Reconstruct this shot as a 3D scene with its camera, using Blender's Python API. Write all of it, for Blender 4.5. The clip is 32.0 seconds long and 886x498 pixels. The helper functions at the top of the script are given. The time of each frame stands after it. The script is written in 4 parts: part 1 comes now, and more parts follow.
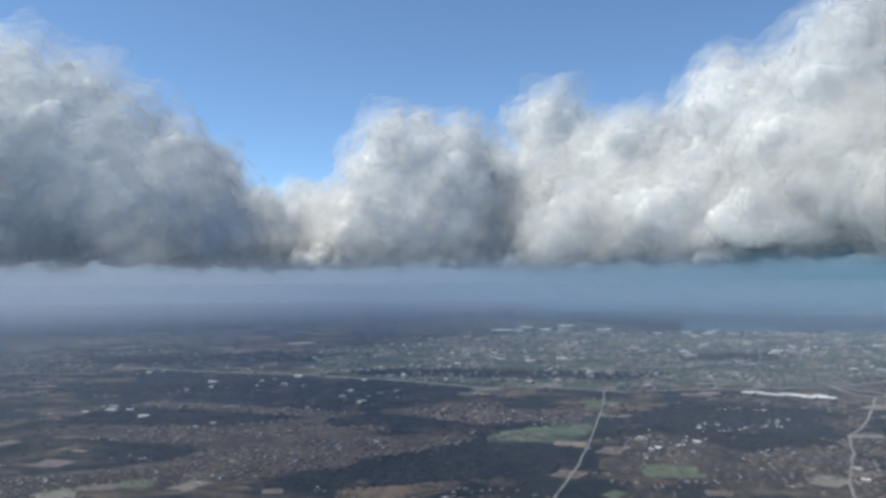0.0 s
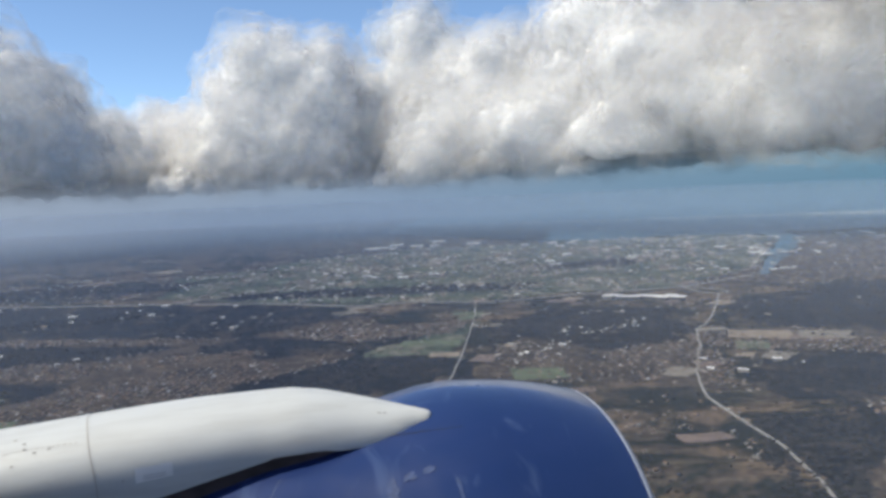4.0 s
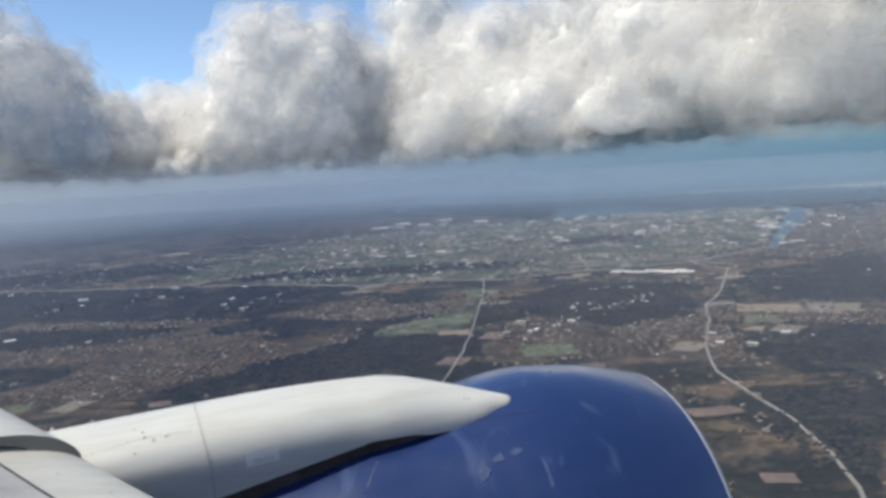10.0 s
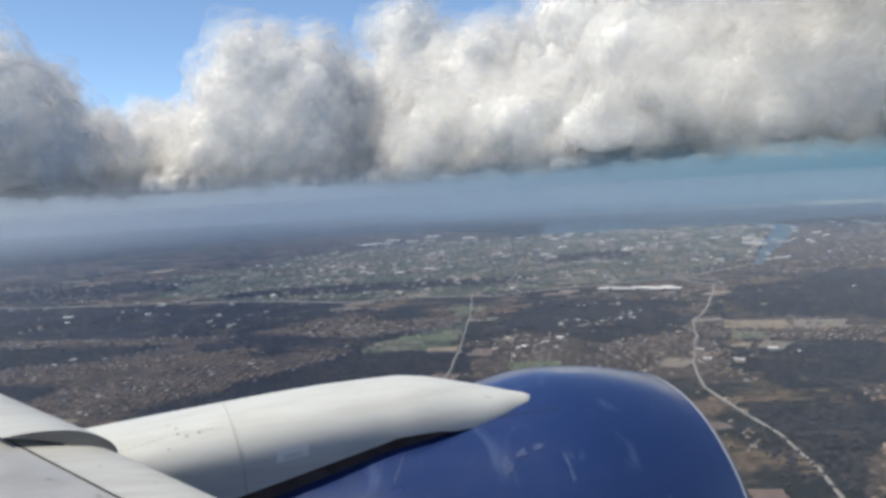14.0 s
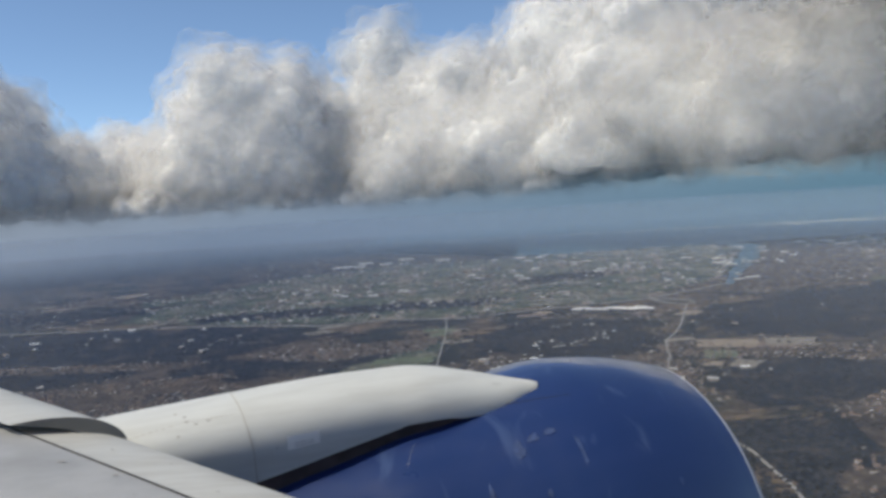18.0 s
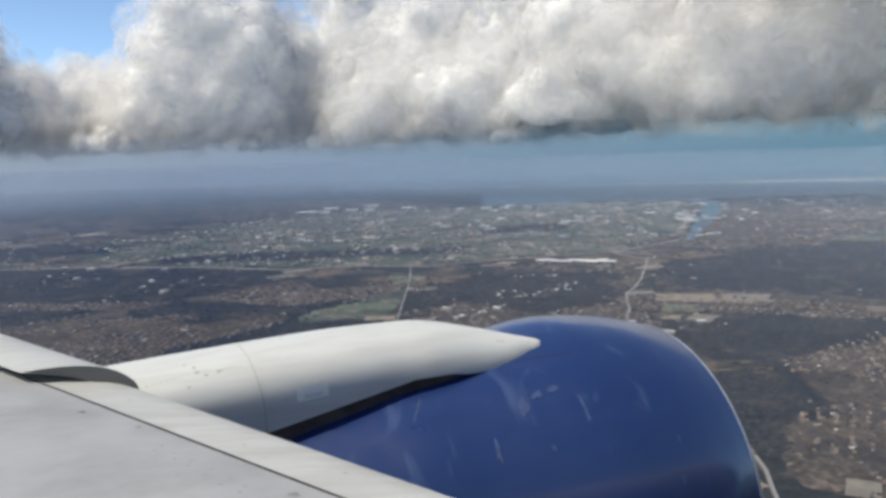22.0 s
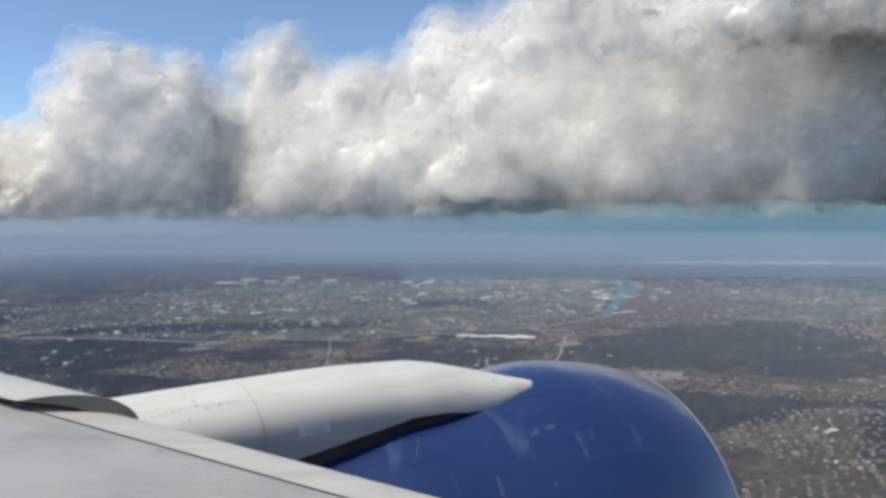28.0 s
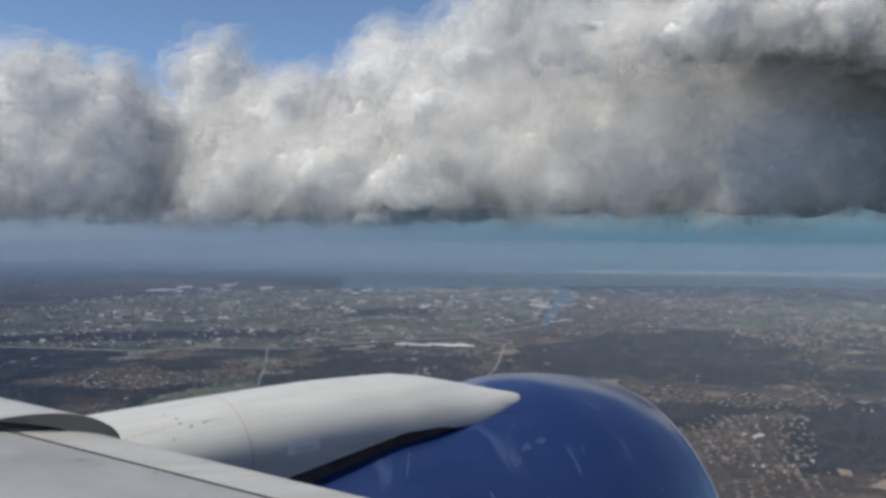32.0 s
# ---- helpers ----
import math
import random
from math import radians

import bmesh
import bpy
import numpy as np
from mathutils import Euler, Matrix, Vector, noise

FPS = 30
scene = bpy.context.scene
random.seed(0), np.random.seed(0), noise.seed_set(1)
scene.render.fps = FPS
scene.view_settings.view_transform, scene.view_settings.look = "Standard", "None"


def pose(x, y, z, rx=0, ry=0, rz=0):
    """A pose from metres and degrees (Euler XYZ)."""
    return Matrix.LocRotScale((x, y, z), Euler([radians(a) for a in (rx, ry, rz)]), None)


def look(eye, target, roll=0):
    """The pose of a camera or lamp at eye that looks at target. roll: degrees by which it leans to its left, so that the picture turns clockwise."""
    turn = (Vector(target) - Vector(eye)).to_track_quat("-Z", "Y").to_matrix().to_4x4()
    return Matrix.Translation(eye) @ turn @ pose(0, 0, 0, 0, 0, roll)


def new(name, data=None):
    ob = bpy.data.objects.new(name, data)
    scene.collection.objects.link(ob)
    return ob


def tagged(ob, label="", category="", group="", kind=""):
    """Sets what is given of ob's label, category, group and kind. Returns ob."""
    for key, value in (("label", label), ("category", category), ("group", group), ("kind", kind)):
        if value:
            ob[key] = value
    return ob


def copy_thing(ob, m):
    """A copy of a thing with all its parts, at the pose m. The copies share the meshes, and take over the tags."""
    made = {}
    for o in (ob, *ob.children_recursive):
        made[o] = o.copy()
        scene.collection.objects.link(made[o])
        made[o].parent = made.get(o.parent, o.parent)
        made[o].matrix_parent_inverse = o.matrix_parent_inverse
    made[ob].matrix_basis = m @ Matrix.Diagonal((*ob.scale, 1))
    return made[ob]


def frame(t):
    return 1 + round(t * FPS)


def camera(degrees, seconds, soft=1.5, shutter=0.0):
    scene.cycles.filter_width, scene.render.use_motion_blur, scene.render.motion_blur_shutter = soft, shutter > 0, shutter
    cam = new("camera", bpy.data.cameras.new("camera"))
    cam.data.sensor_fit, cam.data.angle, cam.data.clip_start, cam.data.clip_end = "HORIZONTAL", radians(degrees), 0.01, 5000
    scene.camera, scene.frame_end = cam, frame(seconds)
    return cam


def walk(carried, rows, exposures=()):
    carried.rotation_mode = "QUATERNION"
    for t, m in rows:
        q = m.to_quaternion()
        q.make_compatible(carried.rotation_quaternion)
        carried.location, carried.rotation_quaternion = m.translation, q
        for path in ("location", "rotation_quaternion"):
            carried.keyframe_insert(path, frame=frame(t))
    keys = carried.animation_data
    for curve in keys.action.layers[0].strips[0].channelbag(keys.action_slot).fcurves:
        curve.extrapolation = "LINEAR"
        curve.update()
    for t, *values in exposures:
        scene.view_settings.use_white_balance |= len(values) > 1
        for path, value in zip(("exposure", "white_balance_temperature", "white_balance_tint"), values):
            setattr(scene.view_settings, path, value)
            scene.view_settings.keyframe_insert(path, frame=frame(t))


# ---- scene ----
cam = camera(59.2, 32.0, soft=3.3)
# The camera sits by a cabin window over the wing's leading edge, 110 m above the model land (the land is about one sixth of its true size).
H = 110.0
PATH = [
    (0.0, 1.233, 0.022, 0.515, 2.28, 0.48, -7.04),
    (0.5, 1.238, 0.020, 0.428, 3.42, 0.69, -8.64),
    (1.0, 1.251, 0.019, 0.304, 1.88, 0.79, -10.16),
    (1.5, 1.270, 0.017, 0.154, 0.58, 1.05, -11.91),
    (2.0, 1.255, 0.023, 0.096, -0.88, 1.16, -13.48),
    (2.5, 1.244, 0.037, 0.092, -2.05, 1.37, -14.74),
    (3.0, 1.212, 0.071, 0.124, -3.04, 1.84, -15.87),
    (3.5, 1.156, 0.143, 0.112, -3.91, 2.28, -16.39),
    (5.5, 0.988, 0.111, -0.032, -3.84, 3.29, -16.64),
    (6.0, 0.962, 0.101, -0.033, -4.37, 3.55, -16.80),
    (6.5, 0.952, 0.122, -0.090, -3.95, 3.87, -16.56),
    (7.0, 0.906, 0.098, -0.065, -4.04, 4.01, -16.60),
    (7.5, 0.854, 0.062, -0.011, -4.30, 4.03, -16.61),
    (8.0, 0.803, 0.020, 0.060, -4.55, 3.93, -16.50),
    (8.5, 0.742, -0.008, 0.126, -5.00, 3.84, -16.47),
    (9.0, 0.692, 0.015, 0.158, -5.21, 3.77, -16.32),
    (9.5, 0.642, -0.003, 0.197, -5.41, 3.64, -16.24),
    (10.0, 0.602, 0.005, 0.229, -5.50, 3.47, -16.09),
    (10.5, 0.557, 0.002, 0.254, -5.48, 3.31, -16.03),
    (11.0, 0.524, 0.001, 0.244, -5.50, 3.26, -15.99),
    (11.5, 0.495, -0.019, 0.228, -5.40, 3.26, -16.14),
    (12.0, 0.470, -0.040, 0.212, -5.19, 3.31, -16.30),
    (12.5, 0.445, -0.055, 0.199, -5.03, 3.40, -16.45),
    (13.0, 0.411, -0.077, 0.186, -4.77, 3.40, -16.60),
    (13.5, 0.373, -0.081, 0.179, -4.59, 3.39, -16.78),
    (14.0, 0.339, -0.093, 0.165, -4.33, 3.41, -16.98),
    (14.5, 0.311, -0.094, 0.141, -4.11, 3.54, -17.17),
    (16.5, 0.180, -0.065, -0.006, -2.98, 4.21, -18.19),
    (17.0, 0.158, -0.062, -0.024, -2.77, 4.10, -18.21),
    (17.5, 0.140, -0.040, -0.051, -2.70, 4.02, -18.52),
    (18.0, 0.110, -0.044, -0.047, -2.80, 3.73, -18.93),
    (18.5, 0.072, -0.046, -0.004, -2.89, 3.26, -19.31),
    (19.0, 0.025, -0.042, 0.034, -3.12, 2.79, -19.72),
    (19.5, -0.011, -0.042, 0.080, -3.65, 2.50, -20.16),
    (20.0, -0.040, -0.018, 0.095, -4.04, 2.28, -20.55),
    (20.5, -0.074, -0.014, 0.104, -4.35, 2.04, -20.91),
    (21.0, -0.116, -0.026, 0.092, -4.72, 1.87, -21.21),
    (21.5, -0.138, 0.002, 0.070, -5.56, 1.79, -21.30),
    (22.0, -0.154, 0.042, 0.028, -6.74, 1.78, -21.32),
    (22.5, -0.174, 0.055, 0.000, -7.86, 1.78, -21.38),
    (23.0, -0.201, 0.063, -0.008, -7.33, 1.64, -21.45),
    (23.5, -0.261, 0.065, -0.047, -5.74, 1.73, -22.28),
    (24.0, -0.321, 0.073, -0.065, -4.56, 1.73, -23.02),
    (24.5, -0.364, 0.103, -0.083, -3.67, 1.76, -23.62),
    (25.0, -0.407, 0.116, -0.103, -2.99, 1.76, -24.16),
    (25.5, -0.440, 0.112, -0.120, -2.44, 1.59, -24.55),
    (27.5, -0.608, 0.174, -0.180, -1.32, 0.38, -26.51),
    (28.0, -0.655, 0.165, -0.188, -1.36, 0.25, -27.00),
    (28.5, -0.676, 0.233, -0.223, -1.29, 0.19, -27.47),
    (29.0, -0.719, 0.264, -0.216, -1.34, 0.09, -28.05),
    (29.5, -0.750, 0.297, -0.188, -1.41, 0.03, -28.73),
    (30.0, -0.779, 0.333, -0.169, -1.42, -0.04, -29.28),
    (30.5, -0.839, 0.356, -0.128, -1.57, -0.30, -30.08),
    (31.0, -0.871, 0.385, -0.127, -1.53, -0.39, -30.71),
    (31.5, -0.893, 0.401, -0.142, -1.29, -0.42, -31.28),
    (32.0, -0.883, 0.418, -0.176, -0.75, -0.32, -31.43),
]
walk(cam, [(t, pose(x, y, H + z, 90 + pitch, roll, yaw)) for t, x, y, z, pitch, roll, yaw in PATH],
     [(0.0, 0.38, 7050, 2), (2.6, 0.36, 7300, 4), (3.6, 0.52, 7550, 6), (14.5, 0.55, 7850, 6), (16.4, 0.12, 7800, 6), (17.3, 0.14, 7800, 6), (18.1, 0.3, 7850, 6), (18.7, 0.52, 7900, 6), (29.0, 0.46, 7900, 7), (30.0, 0.36, 7700, 7), (31.0, 0.22, 7700, 7), (32.0, 0.1, 7600, 7)])

# ---- light ----
SUN_BEARING, SUN_HEIGHT = 88.0, 54.0     # degrees to the left of the y axis, degrees above the horizon
world = bpy.data.worlds.new("sky")
scene.world = world
world.use_nodes = True
wn = world.node_tree
sky = wn.nodes.new("ShaderNodeTexSky")
sky.sky_type, sky.sun_disc = "NISHITA", False
sky.sun_elevation, sky.sun_rotation = radians(SUN_HEIGHT), radians(-SUN_BEARING)
sky.altitude, sky.air_density, sky.dust_density, sky.ozone_density = 4000, 1.0, 0.0, 6.0
wn.links.new(sky.outputs[0], wn.nodes["Background"].inputs[0])
wn.nodes["Background"].inputs[1].default_value = 0.15
sun_data = bpy.data.lights.new("sun", "SUN")
sun_data.energy, sun_data.angle, sun_data.color = 3.2, radians(0.6), (1.0, 0.975, 0.93)
sun = new("sun", sun_data)
sun.matrix_world = look((0, 0, 900), (math.sin(radians(SUN_BEARING)) * math.cos(radians(SUN_HEIGHT)),
                                      -math.cos(radians(SUN_BEARING)) * math.cos(radians(SUN_HEIGHT)), 900 - math.sin(radians(SUN_HEIGHT))))
scene.cycles.transparent_max_bounces = 80

# ---- helpers of this scene ----


def link_mesh(name, verts, faces, material, parent=None, label="", smooth=False):
    me = bpy.data.meshes.new(name)
    me.from_pydata([tuple(v) for v in verts], [], [tuple(f) for f in faces])
    me.update()
    if smooth:
        me.polygons.foreach_set("use_smooth", [True] * len(me.polygons))
    for m in (material if isinstance(material, (list, tuple)) else [material]):
        me.materials.append(m)
    ob = new(name, me)
    if parent:
        ob.parent = parent
    if label:
        ob["label"] = label
    return ob


def part(name, bm, material, parent=None, label="", smooth=False):
    me = bpy.data.meshes.new(name)
    bm.to_mesh(me)
    bm.free()
    if smooth:
        me.polygons.foreach_set("use_smooth", [True] * len(me.polygons))
    me.materials.append(material)
    ob = new(name, me)
    if parent:
        ob.parent = parent
    if label:
        ob["label"] = label
    return ob


def empty(name, x=0.0, y=0.0, z=0.0, turn=0.0):
    ob = new(name)
    ob.matrix_world = pose(x, y, z, 0, 0, turn)
    ob.empty_display_size = 0.2
    return ob


def bearing(az, d):
    """The place at d metres, az degrees to the left of the y axis."""
    return -math.sin(radians(az)) * d, math.cos(radians(az)) * d


def nodes_of(name):
    m = bpy.data.materials.new(name)
    m.use_nodes = True
    return m, m.node_tree, m.node_tree.nodes["Principled BSDF"]


def add(tree, kind, **inputs):
    n = tree.nodes.new(kind)
    for k, v in inputs.items():
        n.inputs[k.replace("_", " ")].default_value = v
    return n


def ramp_node(tree, source, stops, interpolation="LINEAR"):
    r = tree.nodes.new("ShaderNodeValToRGB")
    r.color_ramp.interpolation = interpolation
    els = r.color_ramp.elements
    while len(els) < len(stops):
        els.new(0.5)
    for e, (p, c) in zip(els, stops):
        e.position, e.color = p, (*c, 1) if len(c) == 3 else c
    tree.links.new(source, r.inputs[0])
    return r


def mix_colour(tree, fac, a, b, blend="MIX"):
    n = tree.nodes.new("ShaderNodeMix")
    n.data_type, n.blend_type = "RGBA", blend
    for sock, v in ((n.inputs[0], fac), (n.inputs[6], a), (n.inputs[7], b)):
        if isinstance(v, (int, float)):
            sock.default_value = v
        elif isinstance(v, tuple):
            sock.default_value = (*v, 1)
        else:
            tree.links.new(v, sock)
    return n.outputs[2]


def noise_of(tree, scale, detail=4.0, rough=0.55, coords="Object", stretch=None, distortion=0.0):
    tc = tree.nodes.new("ShaderNodeTexCoord")
    src = tc.outputs[coords]
    if stretch:
        mp = tree.nodes.new("ShaderNodeMapping")
        mp.inputs["Scale"].default_value = stretch
        tree.links.new(src, mp.inputs[0])
        src = mp.outputs[0]
    n = add(tree, "ShaderNodeTexNoise", Scale=scale, Detail=detail, Roughness=rough, Distortion=distortion)
    tree.links.new(src, n.inputs["Vector"])
    return n.outputs["Fac"]


def plain(name, colour, rough=0.6, metal=0.0, vary=0.12, scale=3.0, bump=0.0, coat=0.0):
    m, t, p = nodes_of(name)
    f = noise_of(t, scale, 5.0)
    dark = tuple(c * (1 - vary) for c in colour)
    light = tuple(min(1, c * (1 + vary)) for c in colour)
    r = ramp_node(t, f, [(0.3, dark), (0.7, light)])
    t.links.new(r.outputs[0], p.inputs["Base Color"])
    p.inputs["Roughness"].default_value, p.inputs["Metallic"].default_value = rough, metal
    p.inputs["Coat Weight"].default_value = coat
    if bump:
        b = add(t, "ShaderNodeBump", Strength=bump, Distance=0.02)
        t.links.new(noise_of(t, scale * 8, 3.0), b.inputs["Height"])
        t.links.new(b.outputs[0], p.inputs["Normal"])
    return m


# ---- materials ----


def painted(name, colour, grime, rough, coat, streak=(1.0, 6.0, 6.0), smear=None):
    """Aircraft paint: even colour, faint grime drawn out along the airflow, fine chips."""
    m, t, p = nodes_of(name)
    a = ramp_node(t, noise_of(t, 1.6, 6.0, 0.6, stretch=streak), [(0.42, (0, 0, 0)), (0.8, (1, 1, 1))])
    b = ramp_node(t, noise_of(t, 14.0, 4.0, 0.6), [(0.66, (0, 0, 0)), (0.78, (1, 1, 1))])
    c = mix_colour(t, a.outputs[0], colour, grime)
    c2 = mix_colour(t, b.outputs[0], c, tuple(0.8 * v for v in grime))
    final = mix_colour(t, 0.35, c, c2)
    if smear:
        # pale random patches stand in for smudges on the cabin window
        s = ramp_node(t, noise_of(t, 2.4, 3.0, 0.5, stretch=(2.2, 1.0, 0.7), distortion=0.8), [(0.6, (0, 0, 0)), (0.72, (0.5, 0.5, 0.5))])
        final = mix_colour(t, s.outputs[0], final, smear)
    t.links.new(final, p.inputs["Base Color"])
    r = ramp_node(t, noise_of(t, 5.0, 4.0), [(0.2, (rough * 0.8,) * 3), (0.8, (min(1, rough * 1.3),) * 3)])
    t.links.new(r.outputs[0], p.inputs["Roughness"])
    p.inputs["Coat Weight"].default_value, p.inputs["Coat Roughness"].default_value, p.inputs["Coat IOR"].default_value = coat, 0.1, 1.65
    return m


M_WHITE = painted("white_paint", (0.59, 0.605, 0.595), (0.47, 0.475, 0.46), 0.45, 0.0)
M_BLUE = painted("blue_paint", (0.010, 0.030, 0.120), (0.014, 0.034, 0.130), 0.32, 0.75, smear=(0.06, 0.10, 0.22))
M_FUSELAGE = painted("fuselage_paint", (0.42, 0.41, 0.40), (0.36, 0.35, 0.34), 0.6, 0.0)
M_STAIN = plain("oil_stain", (0.26, 0.25, 0.235), 0.7, vary=0.3)
M_LIP = painted("lip_metal", (0.44, 0.47, 0.54), (0.34, 0.37, 0.43), 0.35, 0.2)
M_WING = painted("grey_wing_paint", (0.36, 0.365, 0.375), (0.24, 0.245, 0.25), 0.5, 0.05, streak=(1.2, 1.6, 1.0))
M_SLAT = painted("slat_paint", (0.49, 0.495, 0.48), (0.36, 0.35, 0.33), 0.45, 0.05)
M_DARK = plain("dark_gap", (0.02, 0.02, 0.022), 0.7)
# rib metal with the shade of the slat's end put into its colour
M_RIB = plain("slat_rib_shaded_metal", (0.20, 0.19, 0.17), 0.6, 0.0)
M_PLATE = plain("placard_paint", (0.88, 0.88, 0.87), 0.5, vary=0.04)
M_MARK = plain("placard_mark", (0.42, 0.42, 0.42), 0.6)
M_SEAM = plain("seam_grey", (0.40, 0.385, 0.355), 0.7)
M_PYLON = plain("pylon_dark", (0.075, 0.062, 0.066), 0.8, vary=0.4, scale=6.0)
M_FASTENER = plain("dark_fastener", (0.26, 0.25, 0.24), 0.6)
M_SMUDGE = plain("pale_window_smudge", (0.032, 0.062, 0.165), 0.5, vary=0.35, scale=20.0)
M_SCRATCH = plain("paint_scratch", (0.22, 0.25, 0.31), 0.5, vary=0.3, scale=12.0)
M_FAN = plain("fan_metal", (0.09, 0.09, 0.1), 0.4, 0.6)

# ---- the aircraft: wing, slats, engine ----
airliner = tagged(empty("airliner_wing_and_engine", 0, 5.2, H - 2.5), "airliner wing with a dark blue jet engine and white pylon fairing", "airliner")
AX, AY, AZ = 3.460, 4.999, H - 2.402     # middle of the engine's intake


def child(ob):
    """Puts a mesh made in world places under the airliner."""
    ob.parent = airliner
    ob.matrix_parent_inverse = airliner.matrix_world.inverted()
    return ob


def revolve(profile, steps, x0, y0, z0):
    """A ring surface round the engine's axis; profile: (metres behind the intake, radius)."""
    verts, faces = [], []
    for s, r in profile:
        for k in range(steps):
            a = 2 * math.pi * k / steps
            verts.append((x0 - s, y0 + r * math.cos(a), z0 + r * math.sin(a)))
    n = len(profile)
    for i in range(n - 1):
        for k in range(steps):
            a, b = i * steps + k, i * steps + (k + 1) % steps
            faces.append((a, b, b + steps, a + steps))
    return verts, faces


def smooth_profile(points, n):
    """Catmull-Rom through (s, r) pairs."""
    out = []
    pts = [points[0]] + list(points) + [points[-1]]
    for i in range(1, len(pts) - 2):
        for k in range(n):
            u = k / n
            row = []
            for c in (0, 1):
                p0, p1, p2, p3 = (pts[i + j][c] for j in (-1, 0, 1, 2))
                row.append(0.5 * (2 * p1 + (p2 - p0) * u + (2 * p0 - 5 * p1 + 4 * p2 - p3) * u * u + (3 * p1 - p0 - 3 * p2 + p3) * u ** 3))
            out.append(tuple(row))
    out.append(points[-1])
    return out


COWL = [(0.022, 1.2115), (0.07, 1.225), (0.2, 1.26), (0.45, 1.31), (0.8, 1.345), (1.0, 1.342), (1.2, 1.313), (1.5, 1.247), (1.82, 1.183), (2.13, 1.135), (2.43, 1.065), (2.75, 1.0), (3.2, 0.9), (3.8, 0.8), (4.6, 0.7)]


def cowl_radius(s):
    for (s0, r0), (s1, r1) in zip(COWL, COWL[1:]):
        if s <= s1:
            return r0 + (r1 - r0) * (s - s0) / (s1 - s0)
    return COWL[-1][1]


nacelle = child(link_mesh("engine_nacelle", *revolve(smooth_profile(COWL, 5), 128, AX, AY, AZ), M_BLUE, None, "glossy dark blue engine cowling with faint smears", True))


def under(ob, parent):
    ob.parent = parent
    ob.matrix_parent_inverse = (airliner.matrix_world @ airliner.matrix_world.inverted()).inverted() @ Matrix.Identity(4)
    return ob


lip = link_mesh("inlet_lip", *revolve(smooth_profile([(0.024, 1.213), (0.012, 1.21), (0.0, 1.204), (-0.022, 1.18), (-0.028, 1.15), (0.0, 1.115), (0.1, 1.07), (0.35, 1.03)], 5), 128, AX, AY, AZ), M_LIP, nacelle, "pale bare metal rim of the engine intake", True)
duct = link_mesh("inlet_duct", *revolve([(0.35, 1.03), (0.7, 1.035), (1.1, 1.05)], 96, AX, AY, AZ), M_FAN, nacelle, "", True)
fan = link_mesh("fan", *revolve([(1.08, 1.05), (1.05, 0.3), (0.8, 0.12), (0.7, 0.01)], 64, AX, AY, AZ), M_FAN, nacelle, "dark fan disc with a spinner", True)
exhaust = link_mesh("exhaust_nozzle", *revolve([(4.6, 0.70), (4.62, 0.66), (5.3, 0.55), (5.9, 0.4), (5.95, 0.02)], 64, AX, AY, AZ), M_RIB, nacelle, "", True)
for s in (0.62,):
    ring = [(s - 0.0015, cowl_radius(s) + 0.002), (s + 0.0015, cowl_radius(s) + 0.002)]
    link_mesh("cowl_seam", *revolve(ring, 128, AX, AY, AZ), M_DARK, nacelle)

# pylon fairing: a long white bullet on top of the cowl
# along the fairing: place, height of its top, half its width, its middle
FAIR = [(-1.2, -1.11, 0.41, 4.95), (-0.8, -1.085, 0.41, 4.95), (-0.43, -1.06, 0.41, 4.95), (-0.075, -1.032, 0.41, 4.95), (0.363, -1.002, 0.41, 4.95), (0.7, -0.98, 0.408, 4.95),
        (0.978, -0.967, 0.4, 4.95), (1.3, -0.963, 0.39, 4.945), (1.519, -0.961, 0.385, 4.93), (1.7, -0.983, 0.36, 4.905), (1.868, -1.02, 0.305, 4.86), (2.0, -1.048, 0.248, 4.81),
        (2.11, -1.072, 0.185, 4.755), (2.2, -1.092, 0.12, 4.71), (2.26, -1.103, 0.08, 4.675), (2.29, -1.11, 0.05, 4.655), (2.302, -1.118, 0.006, 4.64)]


def fair_at(x):
    for (x0, *a), (x1, *b) in zip(FAIR, FAIR[1:]):
        if x <= x1:
            u = (x - x0) / (x1 - x0)
            return tuple(p + (q - p) * u for p, q in zip(a, b))
    return FAIR[-1][1:]


def flank_low(x):
    """The lower edge of the fairing's side, with a small step where the dark gap begins."""
    return -1.45 + 0.21 * (x - 0.448) if x < 1.35 else -1.252 + 0.03 * (x - 1.35)


def fair_point(x, a, lift=0.0):
    """A point of the fairing's skin: a = 0 on top, 90 on the side, past 90 straight down the flank."""
    top, w, middle = fair_at(x)
    w = max(w, 0.004)
    deep = 0.25 * min(1.0, w / 0.35) + 0.015
    if abs(a) <= 90:
        c, s = math.cos(radians(a)), math.sin(radians(a))
        y = -(abs(s) ** 0.85) * math.copysign(1, s) * (w + lift)
        z = top - deep + (deep + lift) * (abs(c) ** 0.9)
    else:
        y = -math.copysign(w + lift, a)
        low = min(flank_low(x), top - deep - 0.004)
        z = top - deep + (low - top + deep) * (abs(a) - 90) / 90
    return (x, middle + y, H + z)


verts, faces = [], []
sections = [FAIR[0][0] + (2.302 - FAIR[0][0]) * (1 - (1 - i / 70) ** 1.5) for i in range(71)]
angles = [-180, -135] + [-90 + 6 * k for k in range(31)] + [135, 180]
for x in sections:
    verts += [fair_point(x, a) for a in angles]
n = len(angles)
for i in range(len(sections) - 1):
    for k in range(n - 1):
        faces.append((i * n + k, i * n + k + 1, (i + 1) * n + k + 1, (i + 1) * n + k))
fairing = child(link_mesh("pylon_fairing", verts, faces, M_WHITE, None, "white weathered pylon fairing tapering to a point", True))


